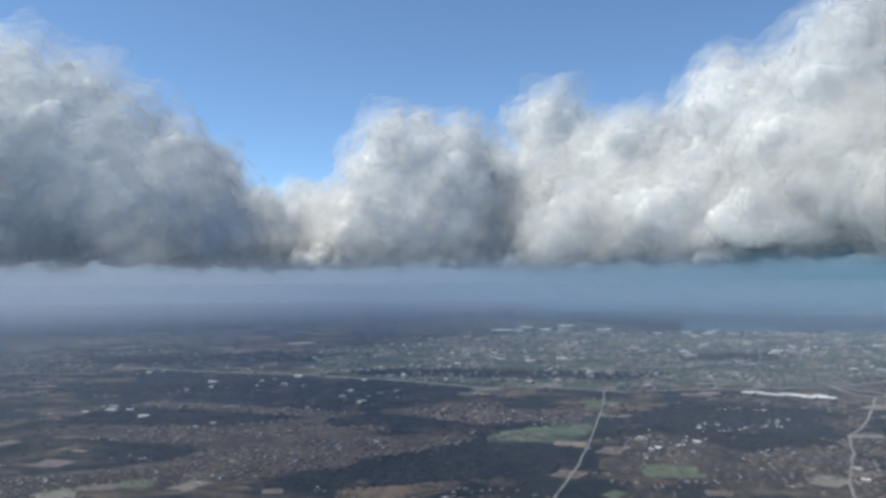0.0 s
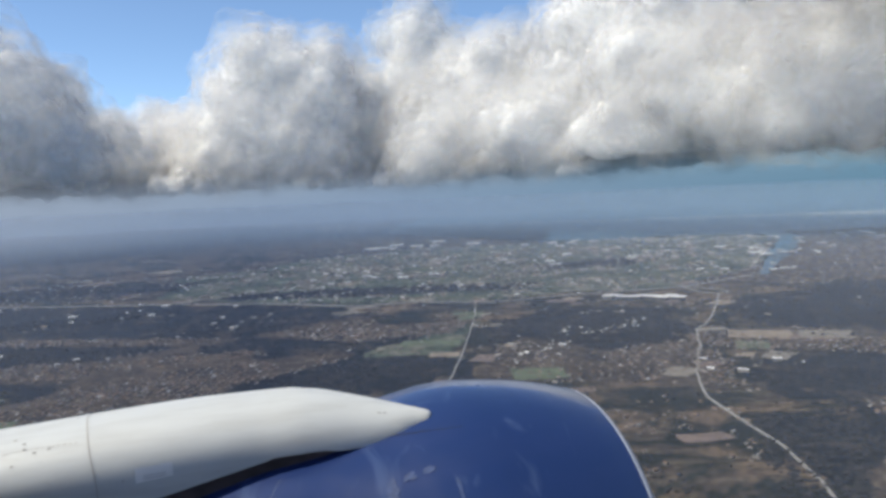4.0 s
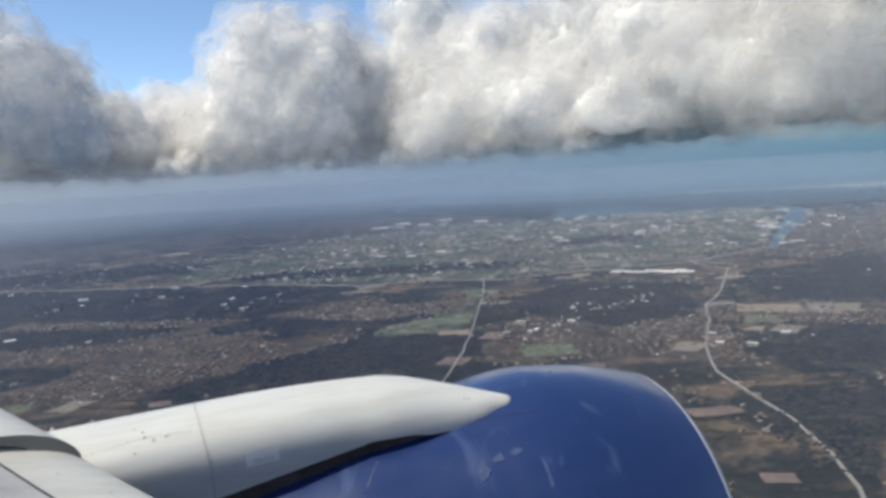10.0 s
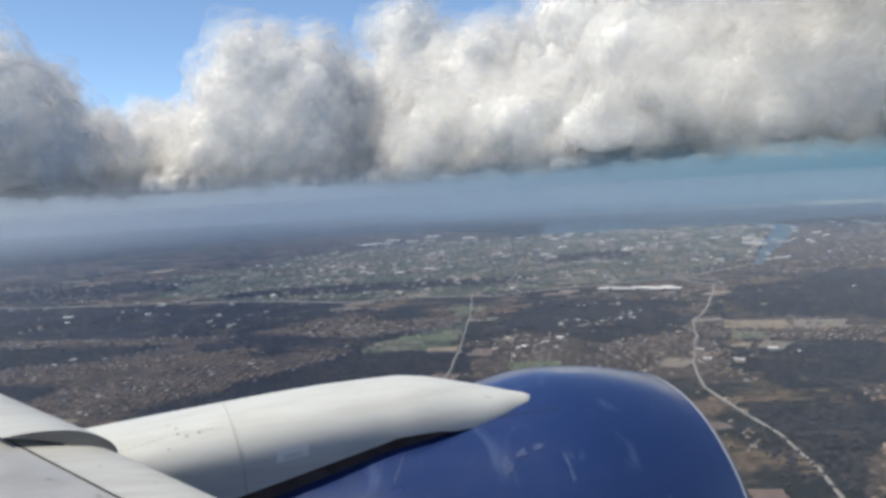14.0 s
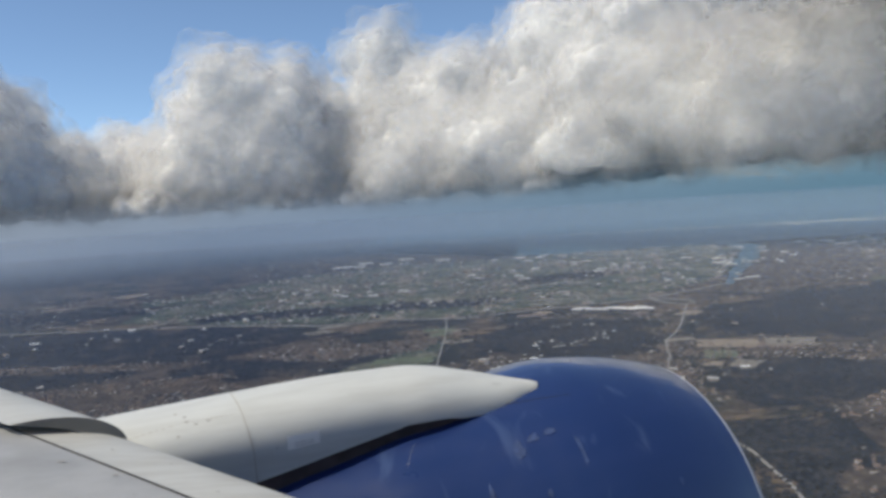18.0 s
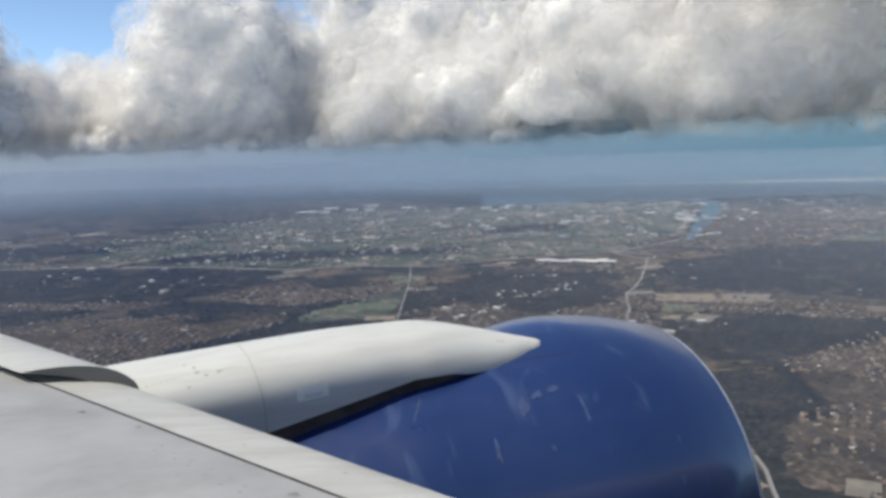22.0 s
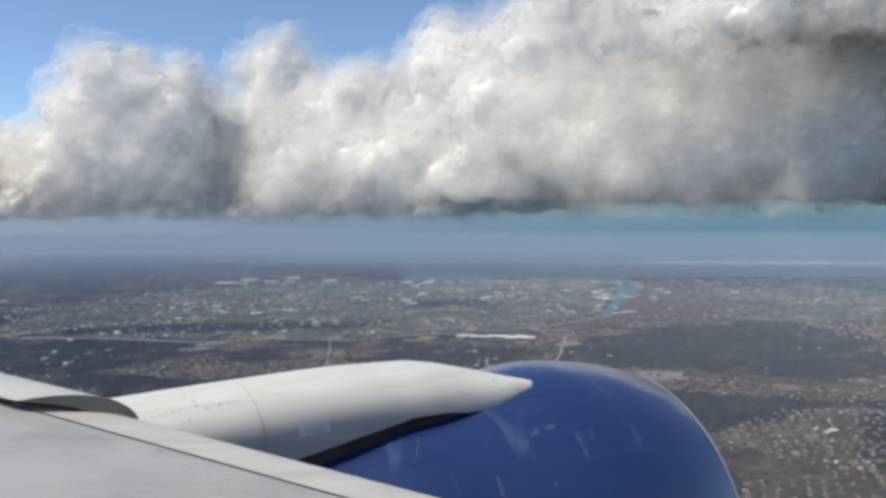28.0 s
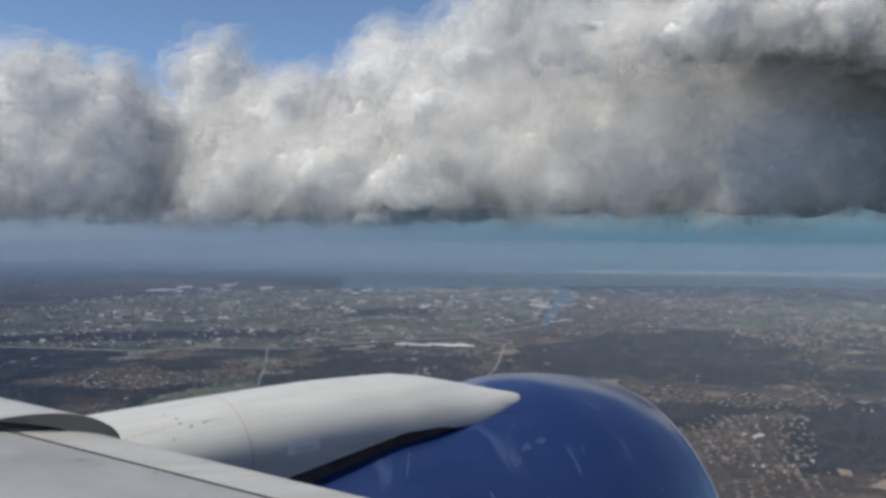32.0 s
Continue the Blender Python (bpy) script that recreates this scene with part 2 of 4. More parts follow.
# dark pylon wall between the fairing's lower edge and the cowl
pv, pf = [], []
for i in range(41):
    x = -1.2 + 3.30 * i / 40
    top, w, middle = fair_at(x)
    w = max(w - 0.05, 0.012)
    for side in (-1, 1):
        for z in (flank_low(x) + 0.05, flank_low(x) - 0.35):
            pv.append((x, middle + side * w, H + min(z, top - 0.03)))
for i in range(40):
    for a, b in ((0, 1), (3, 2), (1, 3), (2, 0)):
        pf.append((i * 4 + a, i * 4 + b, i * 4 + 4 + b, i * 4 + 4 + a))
child(link_mesh("pylon_wall", pv, pf, M_PYLON, None, "dark pylon wall under the fairing"))


def skin_strip(name, pts, width_axis, half, material, label=""):
    """A thin strip laid on the fairing's skin along (x, angle) pairs."""
    v, f = [], []
    for x, a in pts:
        for sgn in (-1, 1):
            v.append(fair_point(x + sgn * half if width_axis == "x" else x, a if width_axis == "x" else a + sgn * half, 0.0025))
    for i in range(len(pts) - 1):
        f.append((2 * i, 2 * i + 1, 2 * i + 3, 2 * i + 2))
    ob = link_mesh(name, v, f, material, fairing, label, True)
    return ob


skin_strip("fairing_seam", [(0.36 + 0.0009 * max(0, a), a) for a in range(-90, 91, 6)] + [(0.445, 120), (0.45, 179)], "x", 0.0032, M_SEAM, "thin brown panel joint")
skin_strip("fairing_seam", [(0.0 + 0.03 * k, 40) for k in range(11)], "a", 0.18, M_SEAM)


def skin_patch(name, x0, x1, a0, a1, material, lift, label=""):
    v = [fair_point(x, a, lift) for x in (x0, (x0 + x1) / 2, x1) for a in (a0, (a0 + a1) / 2, a1)]
    f = [(i * 3 + j, i * 3 + j + 1, (i + 1) * 3 + j + 1, (i + 1) * 3 + j) for i in (0, 1) for j in (0, 1)]
    return link_mesh(name, v, f, material, fairing, label, True)


placard = skin_patch("placard", 0.635, 0.825, 83, 112, M_PLATE, 0.003, "small pale placard with unreadable lines")
for k in range(2):
    skin_patch("placard_line", 0.675, 0.79, 93 + 9 * k, 95.5 + 9 * k, M_MARK, 0.005)
for x, a in ((0.07, 30), (0.08, 38), (0.13, 44), (0.2, 42), (0.565, 96), (1.98, 40), (2.01, 40)):
    skin_patch("fastener", x, x + 0.017, a, a + 2.0, M_FASTENER, 0.003)
for k in range(9):
    skin_patch("rivet", -0.30 + 0.036 * k, -0.282 + 0.036 * k, 48 - 0.9 * k, 49 - 0.9 * k, M_SEAM, 0.003)
for k in range(5):
    skin_patch("rivet", 0.22 + 0.028 * k, 0.234 + 0.028 * k, 41, 42, M_SEAM, 0.003)
for x, a in ((0.02, 22), (0.03, 56), (1.30, 150), (1.05, 140)):
    skin_patch("fastener", x, x + 0.016, a, a + 2.0, M_SEAM, 0.003)

# the wing
SWEEP = 0.662


def edge_x(y):
    return -1.13 + (5.91 - y) * SWEEP


def edge_z(y):
    return H - 1.0 - (5.91 - y) * 0.0875


UPPER = [(0.0, 0.0), (0.01, 0.02), (0.04, 0.042), (0.10, 0.066), (0.2, 0.088), (0.34, 0.104), (0.465, 0.116)]
REST = [(0.475, 0.117), (0.7, 0.137), (1.0, 0.155), (1.8, 0.17), (3.0, 0.13), (4.5, 0.0), (6.0, -0.18)]
LOWER = [(6.0, -0.22), (4.0, -0.4), (2.0, -0.45), (0.8, -0.34), (0.3, -0.2), (0.06, -0.08), (0.01, -0.025), (0.0, 0.0)]


def wing_strip(name, section, y0, y1, steps, material, label="", lift=0.0):
    v, f = [], []
    for i in range(steps + 1):
        y = y0 + (y1 - y0) * i / steps
        for back, up in section:
            v.append((edge_x(y) - back, y, edge_z(y) + up + lift))
    m = len(section)
    for i in range(steps):
        for k in range(m - 1):
            f.append((i * m + k, (i + 1) * m + k, (i + 1) * m + k + 1, i * m + k + 1))
    return child(link_mesh(name, v, f, material, None, label, True))


leading_edge = wing_strip("leading_edge", smooth_profile(LOWER[3:], 3) + smooth_profile(UPPER, 4)[1:], 0.7, 6.6, 24, M_SLAT, "pale worn leading edge strip")
wing_skin = wing_strip("wing_skin", smooth_profile(REST, 3) + LOWER[:4], 0.7, 9.5, 30, M_WING, "stained grey upper wing skin")
wing_strip("slat_gap", [(0.461, 0.108), (0.465, 0.1205), (0.478, 0.1215), (0.482, 0.110)], 0.7, 6.6, 24, M_DARK, "thin black gap behind the leading edge")
# outboard slat, standing proud, with its end rib by the pylon, darkened in colour for shade
RIB = [(0.56, 0.18), (0.42, 0.19), (0.28, 0.184), (0.18, 0.165), (0.1, 0.135), (0.03, 0.085), (0.0, 0.04), (0.0, 0.012), (0.03, 0.0), (0.1, 0.035), (0.3, 0.122), (0.56, 0.178)]
SLAT_Y = 4.55
sl_v, sl_f = [], []
ring = smooth_profile(RIB, 3)
SWELL = [4.55, 4.7, 5.0, 5.4, 6.0, 7.0, 9.5]
for y in SWELL:
    for back, z in ring:
        sl_v.append((edge_x(y) - back, y, edge_z(y) + z * (1 - 0.05 * (y - 4.55))))
m = len(ring)
for i in range(len(SWELL) - 1):
    for k in range(m - 1):
        sl_f.append((i * m + k, (i + 1) * m + k, (i + 1) * m + k + 1, i * m + k + 1))
outboard_slat = child(link_mesh("outboard_slat", sl_v, sl_f, M_SLAT, None, "rounded pale slat outboard of the pylon", True))
rib_v = [(edge_x(SLAT_Y) - bk, SLAT_Y - 0.003, edge_z(SLAT_Y) + z) for bk, z in ring]
rib_v.append((edge_x(SLAT_Y) - 0.2, SLAT_Y - 0.003, edge_z(SLAT_Y) + 0.11))
link_mesh("slat_end_rib", rib_v, [(i, i + 1, len(rib_v) - 1) for i in range(len(rib_v) - 2)], M_RIB, outboard_slat, "closed end of the slat, its shade put into a dark colour")
# thin panel joints and stains on the wing skin
for back in (2.1,):
    wing_strip("panel_joint", [(back - 0.004, 0.0), (back + 0.004, 0.0)], 0.9, 6.5, 20, M_SEAM, "", 0.156 if back < 1 else 0.169)

def cowl_point(s, a, lift):
    r = cowl_radius(s) + lift
    return (AX - s, AY - r * math.sin(radians(a)), AZ + r * math.cos(radians(a)))


def cowl_strip(name, pts, half, material, label=""):
    v, f = [], []
    for s, a in pts:
        v += [cowl_point(s, a - half, 0.003), cowl_point(s, a + half, 0.003)]
    for i in range(len(pts) - 1):
        f.append((2 * i, 2 * i + 1, 2 * i + 3, 2 * i + 2))
    return link_mesh(name, v, f, material, nacelle, label, True)


cowl_strip("cowl_joint", [(1.65, 17.0), (1.56, 18.2), (1.47, 19.2), (1.39, 20.5), (1.3, 21.6), (1.21, 22.5), (1.12, 23.4), (1.02, 24.0)], 0.1, M_DARK, "thin dark joint in the cowl beside the fairing")
# dull stains and rows of fasteners on the wing's upper skin
rng = random.Random(5)


def wing_mark(name, y, back, length, width, material):
    up = 0.117 + 0.02 * min(1, (back - 0.475) / 0.225) + 0.033 * max(0, min(1, (back - 0.7) / 1.1))
    v = [(edge_x(yy) - b, yy, edge_z(yy) + up + 0.006) for yy, b in ((y - width, back), (y, back - length * 0.3), (y + width, back), (y + width * 0.7, back + length), (y - width * 0.6, back + length * 0.9))]
    return child(link_mesh(name, v, [(0, 1, 2, 3, 4)], material))


for k in range(12):
    u = k / 11
    wing_mark("wing_fastener", 3.45 - 0.55 * u + rng.uniform(-0.01, 0.01), 0.62 + 0.05 * (k % 2) + 0.07 * u + rng.uniform(-0.012, 0.012), 0.012, 0.004, M_STAIN)
for k in range(7):
    wing_mark("wing_fastener", 3.13 - 0.045 * k + rng.uniform(-0.01, 0.01), 0.80 + 0.06 * k + rng.uniform(-0.015, 0.015), 0.014, 0.004, M_STAIN)
for y, b, l in ((4.0, 0.60, 0.03), (3.73, 0.53, 0.02), (2.85, 0.58, 0.03), (3.05, 0.96, 0.03), (3.02, 1.04, 0.025), (3.42, 1.13, 0.02), (2.6, 0.9, 0.02), (2.4, 0.8, 0.02)):
    wing_mark("wing_fastener", y, b, l, 0.01, M_STAIN)


# small stains on the edge strip
for y, b in ((4.15, 0.30), (3.85, 0.22), (3.4, 0.33), (3.0, 0.25)):
    v = [(edge_x(y + dy) - b - db, y + dy, edge_z(y + dy) + 0.104 + 0.10 * (b + db - 0.34) + 0.006) for dy, db in ((-0.012, 0), (0.009, -0.004), (0.016, 0.002), (0.0, 0.006))]
    child(link_mesh("edge_stain", v, [(0, 1, 2, 3)], M_STAIN))


def cowl_smudge(name, s0, a0, ds, da, material, label, seed):
    """A ragged pale mark on the cowl that stands in for a window smudge."""
    v = [cowl_point(s0, a0, 0.004)]
    for k in range(18):
        q = 2 * math.pi * k / 18
        g = 1 + 0.75 * noise.noise((1.7 * math.cos(q), 1.7 * math.sin(q), seed)) + 0.3 * noise.noise((5 * math.cos(q), 5 * math.sin(q), seed))
        v.append(cowl_point(s0 + ds * g * math.cos(q), a0 + da * g * math.sin(q), 0.004))
    return link_mesh(name, v, [(0, 1 + k, 1 + (k + 1) % 18) for k in range(18)], material, nacelle, label, True)


# smudges of the cabin window, laid on the cowl since no pane is built
for k, (s0, a0, ds, da) in enumerate(((1.50, 38, 0.042, 2.6), (1.39, 35.5, 0.036, 1.4), (1.28, 35, 0.036, 0.9), (1.15, 43, 0.014, 4.2), (0.60, 56, 0.014, 1.2), (1.74, 49, 0.014, 3.0), (1.42, 52, 0.014, 1.2), (0.66, 66, 0.016, 1.3))):
    cowl_smudge("window_smudge", s0, a0, ds, da, M_SMUDGE, "pale smudge of the cabin window, put on the blue paint", 10.0 + k)
cowl_strip("scratch", [(2.07 + 0.012 * k + 0.006 * (k % 2), 25 + 1.1 * k) for k in range(9)], 0.09, M_SCRATCH, "thin pale scratch in the blue paint")
cowl_strip("scratch", [(0.90 + 0.01 * k, 29 + 0.5 * k) for k in range(5)], 0.08, M_SCRATCH)

# the cabin's side behind the eye: a plain pale barrel that closes the place
bv, bf = [], []
for i in range(23):
    x = -13 + 26 * i / 22
    for k in range(40):
        a = 2 * math.pi * k / 40
        bv.append((x, -2.55 + 1.95 * math.cos(a), H - 0.55 + 1.95 * math.sin(a)))
for i in range(22):
    for k in range(40):
        bf.append((i * 40 + k, i * 40 + (k + 1) % 40, (i + 1) * 40 + (k + 1) % 40, (i + 1) * 40 + k))
child(link_mesh("fuselage", bv, bf, M_FUSELAGE, None, "plain pale grey barrel of the fuselage", True))

# the aircraft flies with its wing a little down
TIP = Matrix.Translation((0, 0, H)) @ Matrix.Rotation(radians(-1.15), 4, Vector((math.cos(radians(-20)), math.sin(radians(-20)), 0))) @ Matrix.Translation((0, 0, -H))
airliner.matrix_world = TIP @ airliner.matrix_world

# ---- land ----
def land_material():
    """Dark woods, brown scrub, tan fields and green plots, in uneven patches."""
    m, t, p = nodes_of("land_cover")
    patch = noise_of(t, 0.019, 9.0, 0.72, stretch=(0.75, 1.0, 1.0), distortion=0.7)
    fine = noise_of(t, 0.09, 6.0, 0.65)
    cover = ramp_node(t, patch, [(0.36, (0.0119, 0.01615, 0.0204)), (0.48, (0.017, 0.0221, 0.0238)), (0.52, (0.051, 0.0476, 0.0391)), (0.56, (0.09775, 0.07905, 0.0663)), (0.61, (0.1275, 0.102, 0.085)), (0.67, (0.0425, 0.0527, 0.0374)), (0.75, (0.0204, 0.02805, 0.0238))])
    vor = t.nodes.new("ShaderNodeTexVoronoi")
    vor.inputs["Scale"].default_value = 0.035
    tc = t.nodes.new("ShaderNodeTexCoord")
    t.links.new(tc.outputs["Object"], vor.inputs["Vector"])
    plots = ramp_node(t, vor.outputs["Color"], [(0.2, (0.7, 0.72, 0.75)), (0.8, (1.35, 1.25, 1.1))])
    c = mix_colour(t, 0.8, cover.outputs[0], plots.outputs[0], "MULTIPLY")
    grit = ramp_node(t, noise_of(t, 0.4, 5.0, 0.7), [(0.35, (0.5, 0.5, 0.52)), (0.62, (1.25, 1.2, 1.15)), (0.72, (2.4, 2.2, 2.0))])
    c = mix_colour(t, 0.7, c, grit.outputs[0], "MULTIPLY")
    speck = ramp_node(t, fine, [(0.35, (0.45, 0.45, 0.47)), (0.6, (1.2, 1.15, 1.1)), (0.75, (2.2, 2.0, 1.8))])
    c = mix_colour(t, 0.75, c, speck.outputs[0], "MULTIPLY")
    t.links.new(c, p.inputs["Base Color"])
    p.inputs["Roughness"].default_value, p.inputs["Specular IOR Level"].default_value = 0.95, 0.1
    return m


M_LAND = land_material()
M_ROAD = plain("pale_road", (0.21, 0.20, 0.185), 0.9, vary=0.15, scale=0.05)
M_SAND = plain("sand", (0.68, 0.62, 0.52), 0.95, vary=0.2, scale=0.02)


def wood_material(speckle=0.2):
    """Dark woodland floor with cloud shade put into its colour, and brown clearings."""
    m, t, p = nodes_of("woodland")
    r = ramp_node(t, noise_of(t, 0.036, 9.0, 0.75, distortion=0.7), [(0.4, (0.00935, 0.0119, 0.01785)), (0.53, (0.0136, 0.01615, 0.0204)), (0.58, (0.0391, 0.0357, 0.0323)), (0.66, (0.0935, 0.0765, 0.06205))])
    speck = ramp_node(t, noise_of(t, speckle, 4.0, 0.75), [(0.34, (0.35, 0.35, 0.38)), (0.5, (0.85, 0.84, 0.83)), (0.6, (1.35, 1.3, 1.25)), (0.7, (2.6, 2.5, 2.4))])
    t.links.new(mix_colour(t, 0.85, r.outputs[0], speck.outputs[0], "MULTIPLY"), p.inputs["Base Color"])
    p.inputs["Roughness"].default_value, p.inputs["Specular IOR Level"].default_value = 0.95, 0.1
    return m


def plain_material():
    """Farmed plain with suburbs: dull green, beige and grey plots under scattered trees."""
    m, t, p = nodes_of("suburban_plain")
    r = ramp_node(t, noise_of(t, 0.016, 9.0, 0.75, distortion=0.6), [(0.36, (0.022, 0.034, 0.032)), (0.46, (0.045, 0.060, 0.046)), (0.53, (0.075, 0.085, 0.066)), (0.59, (0.13, 0.125, 0.105)), (0.66, (0.21, 0.195, 0.165)), (0.74, (0.06, 0.075, 0.055))])
    speck = ramp_node(t, noise_of(t, 0.16, 5.0, 0.75), [(0.34, (0.4, 0.42, 0.42)), (0.5, (0.9, 0.92, 0.9)), (0.6, (1.4, 1.35, 1.3)), (0.7, (2.8, 2.7, 2.6))])
    t.links.new(mix_colour(t, 0.85, r.outputs[0], speck.outputs[0], "MULTIPLY"), p.inputs["Base Color"])
    p.inputs["Roughness"].default_value, p.inputs["Specular IOR Level"].default_value = 0.95, 0.1
    return m


M_PLAIN = plain_material()
M_WOOD_SHADE = wood_material()
M_FIELD_TAN = plain("dry_field", (0.20, 0.16, 0.12), 0.95, vary=0.25, scale=0.1)
M_FIELD_GREEN = plain("green_field", (0.075, 0.095, 0.055), 0.95, vary=0.35, scale=0.08)


def water_material():
    m, t, p = nodes_of("water")
    r = ramp_node(t, noise_of(t, 0.004, 5.0), [(0.35, (0.02, 0.072, 0.12)), (0.7, (0.028, 0.09, 0.14))])
    t.links.new(r.outputs[0], p.inputs["Base Color"])
    p.inputs["Roughness"].default_value, p.inputs["Specular IOR Level"].default_value = 0.5, 0.3
    b = add(t, "ShaderNodeBump", Strength=0.4, Distance=0.5)
    t.links.new(noise_of(t, 0.15, 3.0), b.inputs["Height"])
    t.links.new(b.outputs[0], p.inputs["Normal"])
    return m


M_WATER = water_material()


def hill(x, y):
    d, az = math.hypot(x, y), math.degrees(math.atan2(-x, y))
    z = 0.0
    if d > 2300 and az > -14 and y > 0:
        z += 62 * min(1, (d - 2300) / 1400) * min(1, (az + 14) / 16) * (0.55 + 0.6 * noise.noise((x * 0.0011, y * 0.0011, 3.0)))
    return z


# one ground sheet, finer near the aircraft
rad = [0] + [40 * 1.13 ** k for k in range(40)]
rad = [r for r in rad if r < 4880] + [4880]
gv, gf = [(0, 0, 0)], []
SEG = 144
for r in rad[1:]:
    for k in range(SEG):
        a = 2 * math.pi * k / SEG
        x, y = r * math.cos(a), r * math.sin(a)
        gv.append((x, y, hill(x, y)))
for k in range(SEG):
    gf.append((0, 1 + k, 1 + (k + 1) % SEG))
for i in range(len(rad) - 2):
    for k in range(SEG):
        a, b = 1 + i * SEG + k, 1 + i * SEG + (k + 1) % SEG
        gf.append((a, a + SEG, b + SEG, b))
ground = tagged(link_mesh("ground", gv, gf, M_LAND, None, "", True), "hazy patchwork of dark woods, brown scrub and fields", "land", kind="structure")


def sheet(name, outline, z, material, label, category, kind="structure"):
    bm = bmesh.new()
    vs = [bm.verts.new((x, y, z)) for x, y in outline]
    bm.faces.new(vs)
    bmesh.ops.triangulate(bm, faces=bm.faces[:])
    bmesh.ops.recalc_face_normals(bm, faces=bm.faces[:])
    if sum(f.normal.z for f in bm.faces) < 0:
        bmesh.ops.reverse_faces(bm, faces=bm.faces[:])
    return tagged(part(name, bm, material), label, category, kind=kind)


def wavy(points, step, amount, seed):
    """A polyline with smaller bends put in, at two sizes."""
    out = []
    for (x0, y0), (x1, y1) in zip(points, points[1:]):
        n = max(1, int(math.hypot(x1 - x0, y1 - y0) / step))
        for k in range(n):
            x, y = x0 + (x1 - x0) * k / n, y0 + (y1 - y0) * k / n
            out.append((x + amount * (noise.noise((x * 0.01, y * 0.01, seed)) + 0.45 * noise.noise((x * 0.045, y * 0.045, seed + 3))), y + amount * (noise.noise((x * 0.01, y * 0.01, seed + 9)) + 0.45 * noise.noise((x * 0.045, y * 0.045, seed + 5)))))
    out.append(points[-1])
    return out


near_shore = wavy([(700, 1580), (760, 1535), (830, 1520), (930, 1490), (1060, 1440), (1100, 1360), (1125, 1360), (1190, 1400), (1290, 1370), (1420, 1320), (1560, 1200), (1750, 1000), (2100, 760), (2600, 400)], 40, 26, 1.0)
far_side = [(3800, 100), (4750, 700), (4300, 2200), (3350, 3450), (2300, 4250), (1200, 4680), (500, 4830), (100, 4830), (20, 4300), (165, 3700), (330, 3200), (497, 3000), (744, 2750)]
left_bank = wavy([(744, 2750), (860, 2400), (930, 2100), (840, 1850), (740, 1700), (700, 1580)], 40, 40, 5.0)
water = sheet("water", near_shore + far_side + left_bank[1:-1], 0.6, M_WATER, "blue lagoon and open sea under haze", "water")


def ribbon(name, points, widths, z, material, label, category, kind="structure", skirt=0.6):
    """A road or strip with a real edge, raised z above the land."""
    v, f = [], []
    m = len(points)
    for i, (x, y) in enumerate(points):
        xa, ya = points[max(0, i - 1)]
        xb, yb = points[min(m - 1, i + 1)]
        l = math.hypot(xb - xa, yb - ya) or 1
        nx, ny = -(yb - ya) / l, (xb - xa) / l
        w = widths[0] + (widths[1] - widths[0]) * i / max(1, m - 1)
        g = hill(x, y)
        for s, dz in ((-1.08, -skirt), (-1, 0), (1, 0), (1.08, -skirt)):
            v.append((x + nx * w / 2 * s, y + ny * w / 2 * s, g + z + dz))
    for i in range(m - 1):
        for k in range(3):
            f.append((i * 4 + k, i * 4 + k + 1, i * 4 + k + 5, i * 4 + k + 4))
    return tagged(link_mesh(name, v, f, material), label, category, kind=kind)


SPIT = wavy([(744, 2750), (1000, 2540), (1250, 2350), (1500, 2170), (1800, 1960), (2100, 1740), (2400, 1480), (2700, 1150)], 50, 18, 2.0)
ribbon("sand_spit", SPIT, (90, 130), 2.0, M_SAND, "long thin sand spit between lagoon and sea", "sandbank")
ribbon("spit_scrub", [(x - 18, y - 22) for x, y in SPIT], (22, 30), 2.2, M_FIELD_GREEN, "low scrub along the lagoon side of the spit", "scrub")
ribbon("channel", wavy([(1115, 1345), (1040, 1215), (940, 1110), (840, 1010), (760, 920), (690, 850), (620, 770)], 30, 8, 3.0), (48, 9), 0.8, M_WATER, "narrow blue channel running inland", "water")

ROADS = {
    "country_road": ([(252, 742), (233, 690), (217, 646), (200, 605), (186, 572), (172, 535), (158, 500), (138, 455), (112, 402), (80, 340)], (1.0, 1.1), "pale country road running to the motorway"),
    "motorway": ([(-300, 1070), (-180, 1000), (-40, 930), (60, 865), (135, 795), (205, 783), (270, 737), (355, 740), (410, 735), (475, 728), (551, 751), (660, 800)], (4.2, 4.2), "pale motorway crossing the plain"),
    "bypass_road": ([(481, 664), (450, 622), (400, 560), (370, 530), (344, 508), (330, 485), (312, 455), (270, 392), (242, 342), (230, 300), (221, 265), (207, 228), (192, 200), (165, 160)], (1.9, 1.2), "pale road curving past the fields"),
    "slip_road": ([(481, 728), (497, 700), (500, 678), (490, 664), (478, 668), (474, 690), (481, 728)], (2.6, 2.6), "looped slip road by the motorway"),
}
for rname, (pts, wd, lab) in ROADS.items():
    tagged(ribbon(rname, wavy(pts, 14, 3, 7.0), wd, 0.7, M_ROAD, lab, "road"), kind="structure")

# ---- what stands on the land ----
def inside(x, y, poly):
    hit = False
    for (x0, y0), (x1, y1) in zip(poly, poly[1:] + poly[:1]):
        if (y0 > y) != (y1 > y) and x < (x1 - x0) * (y - y0) / (y1 - y0) + x0:
            hit = not hit
    return hit


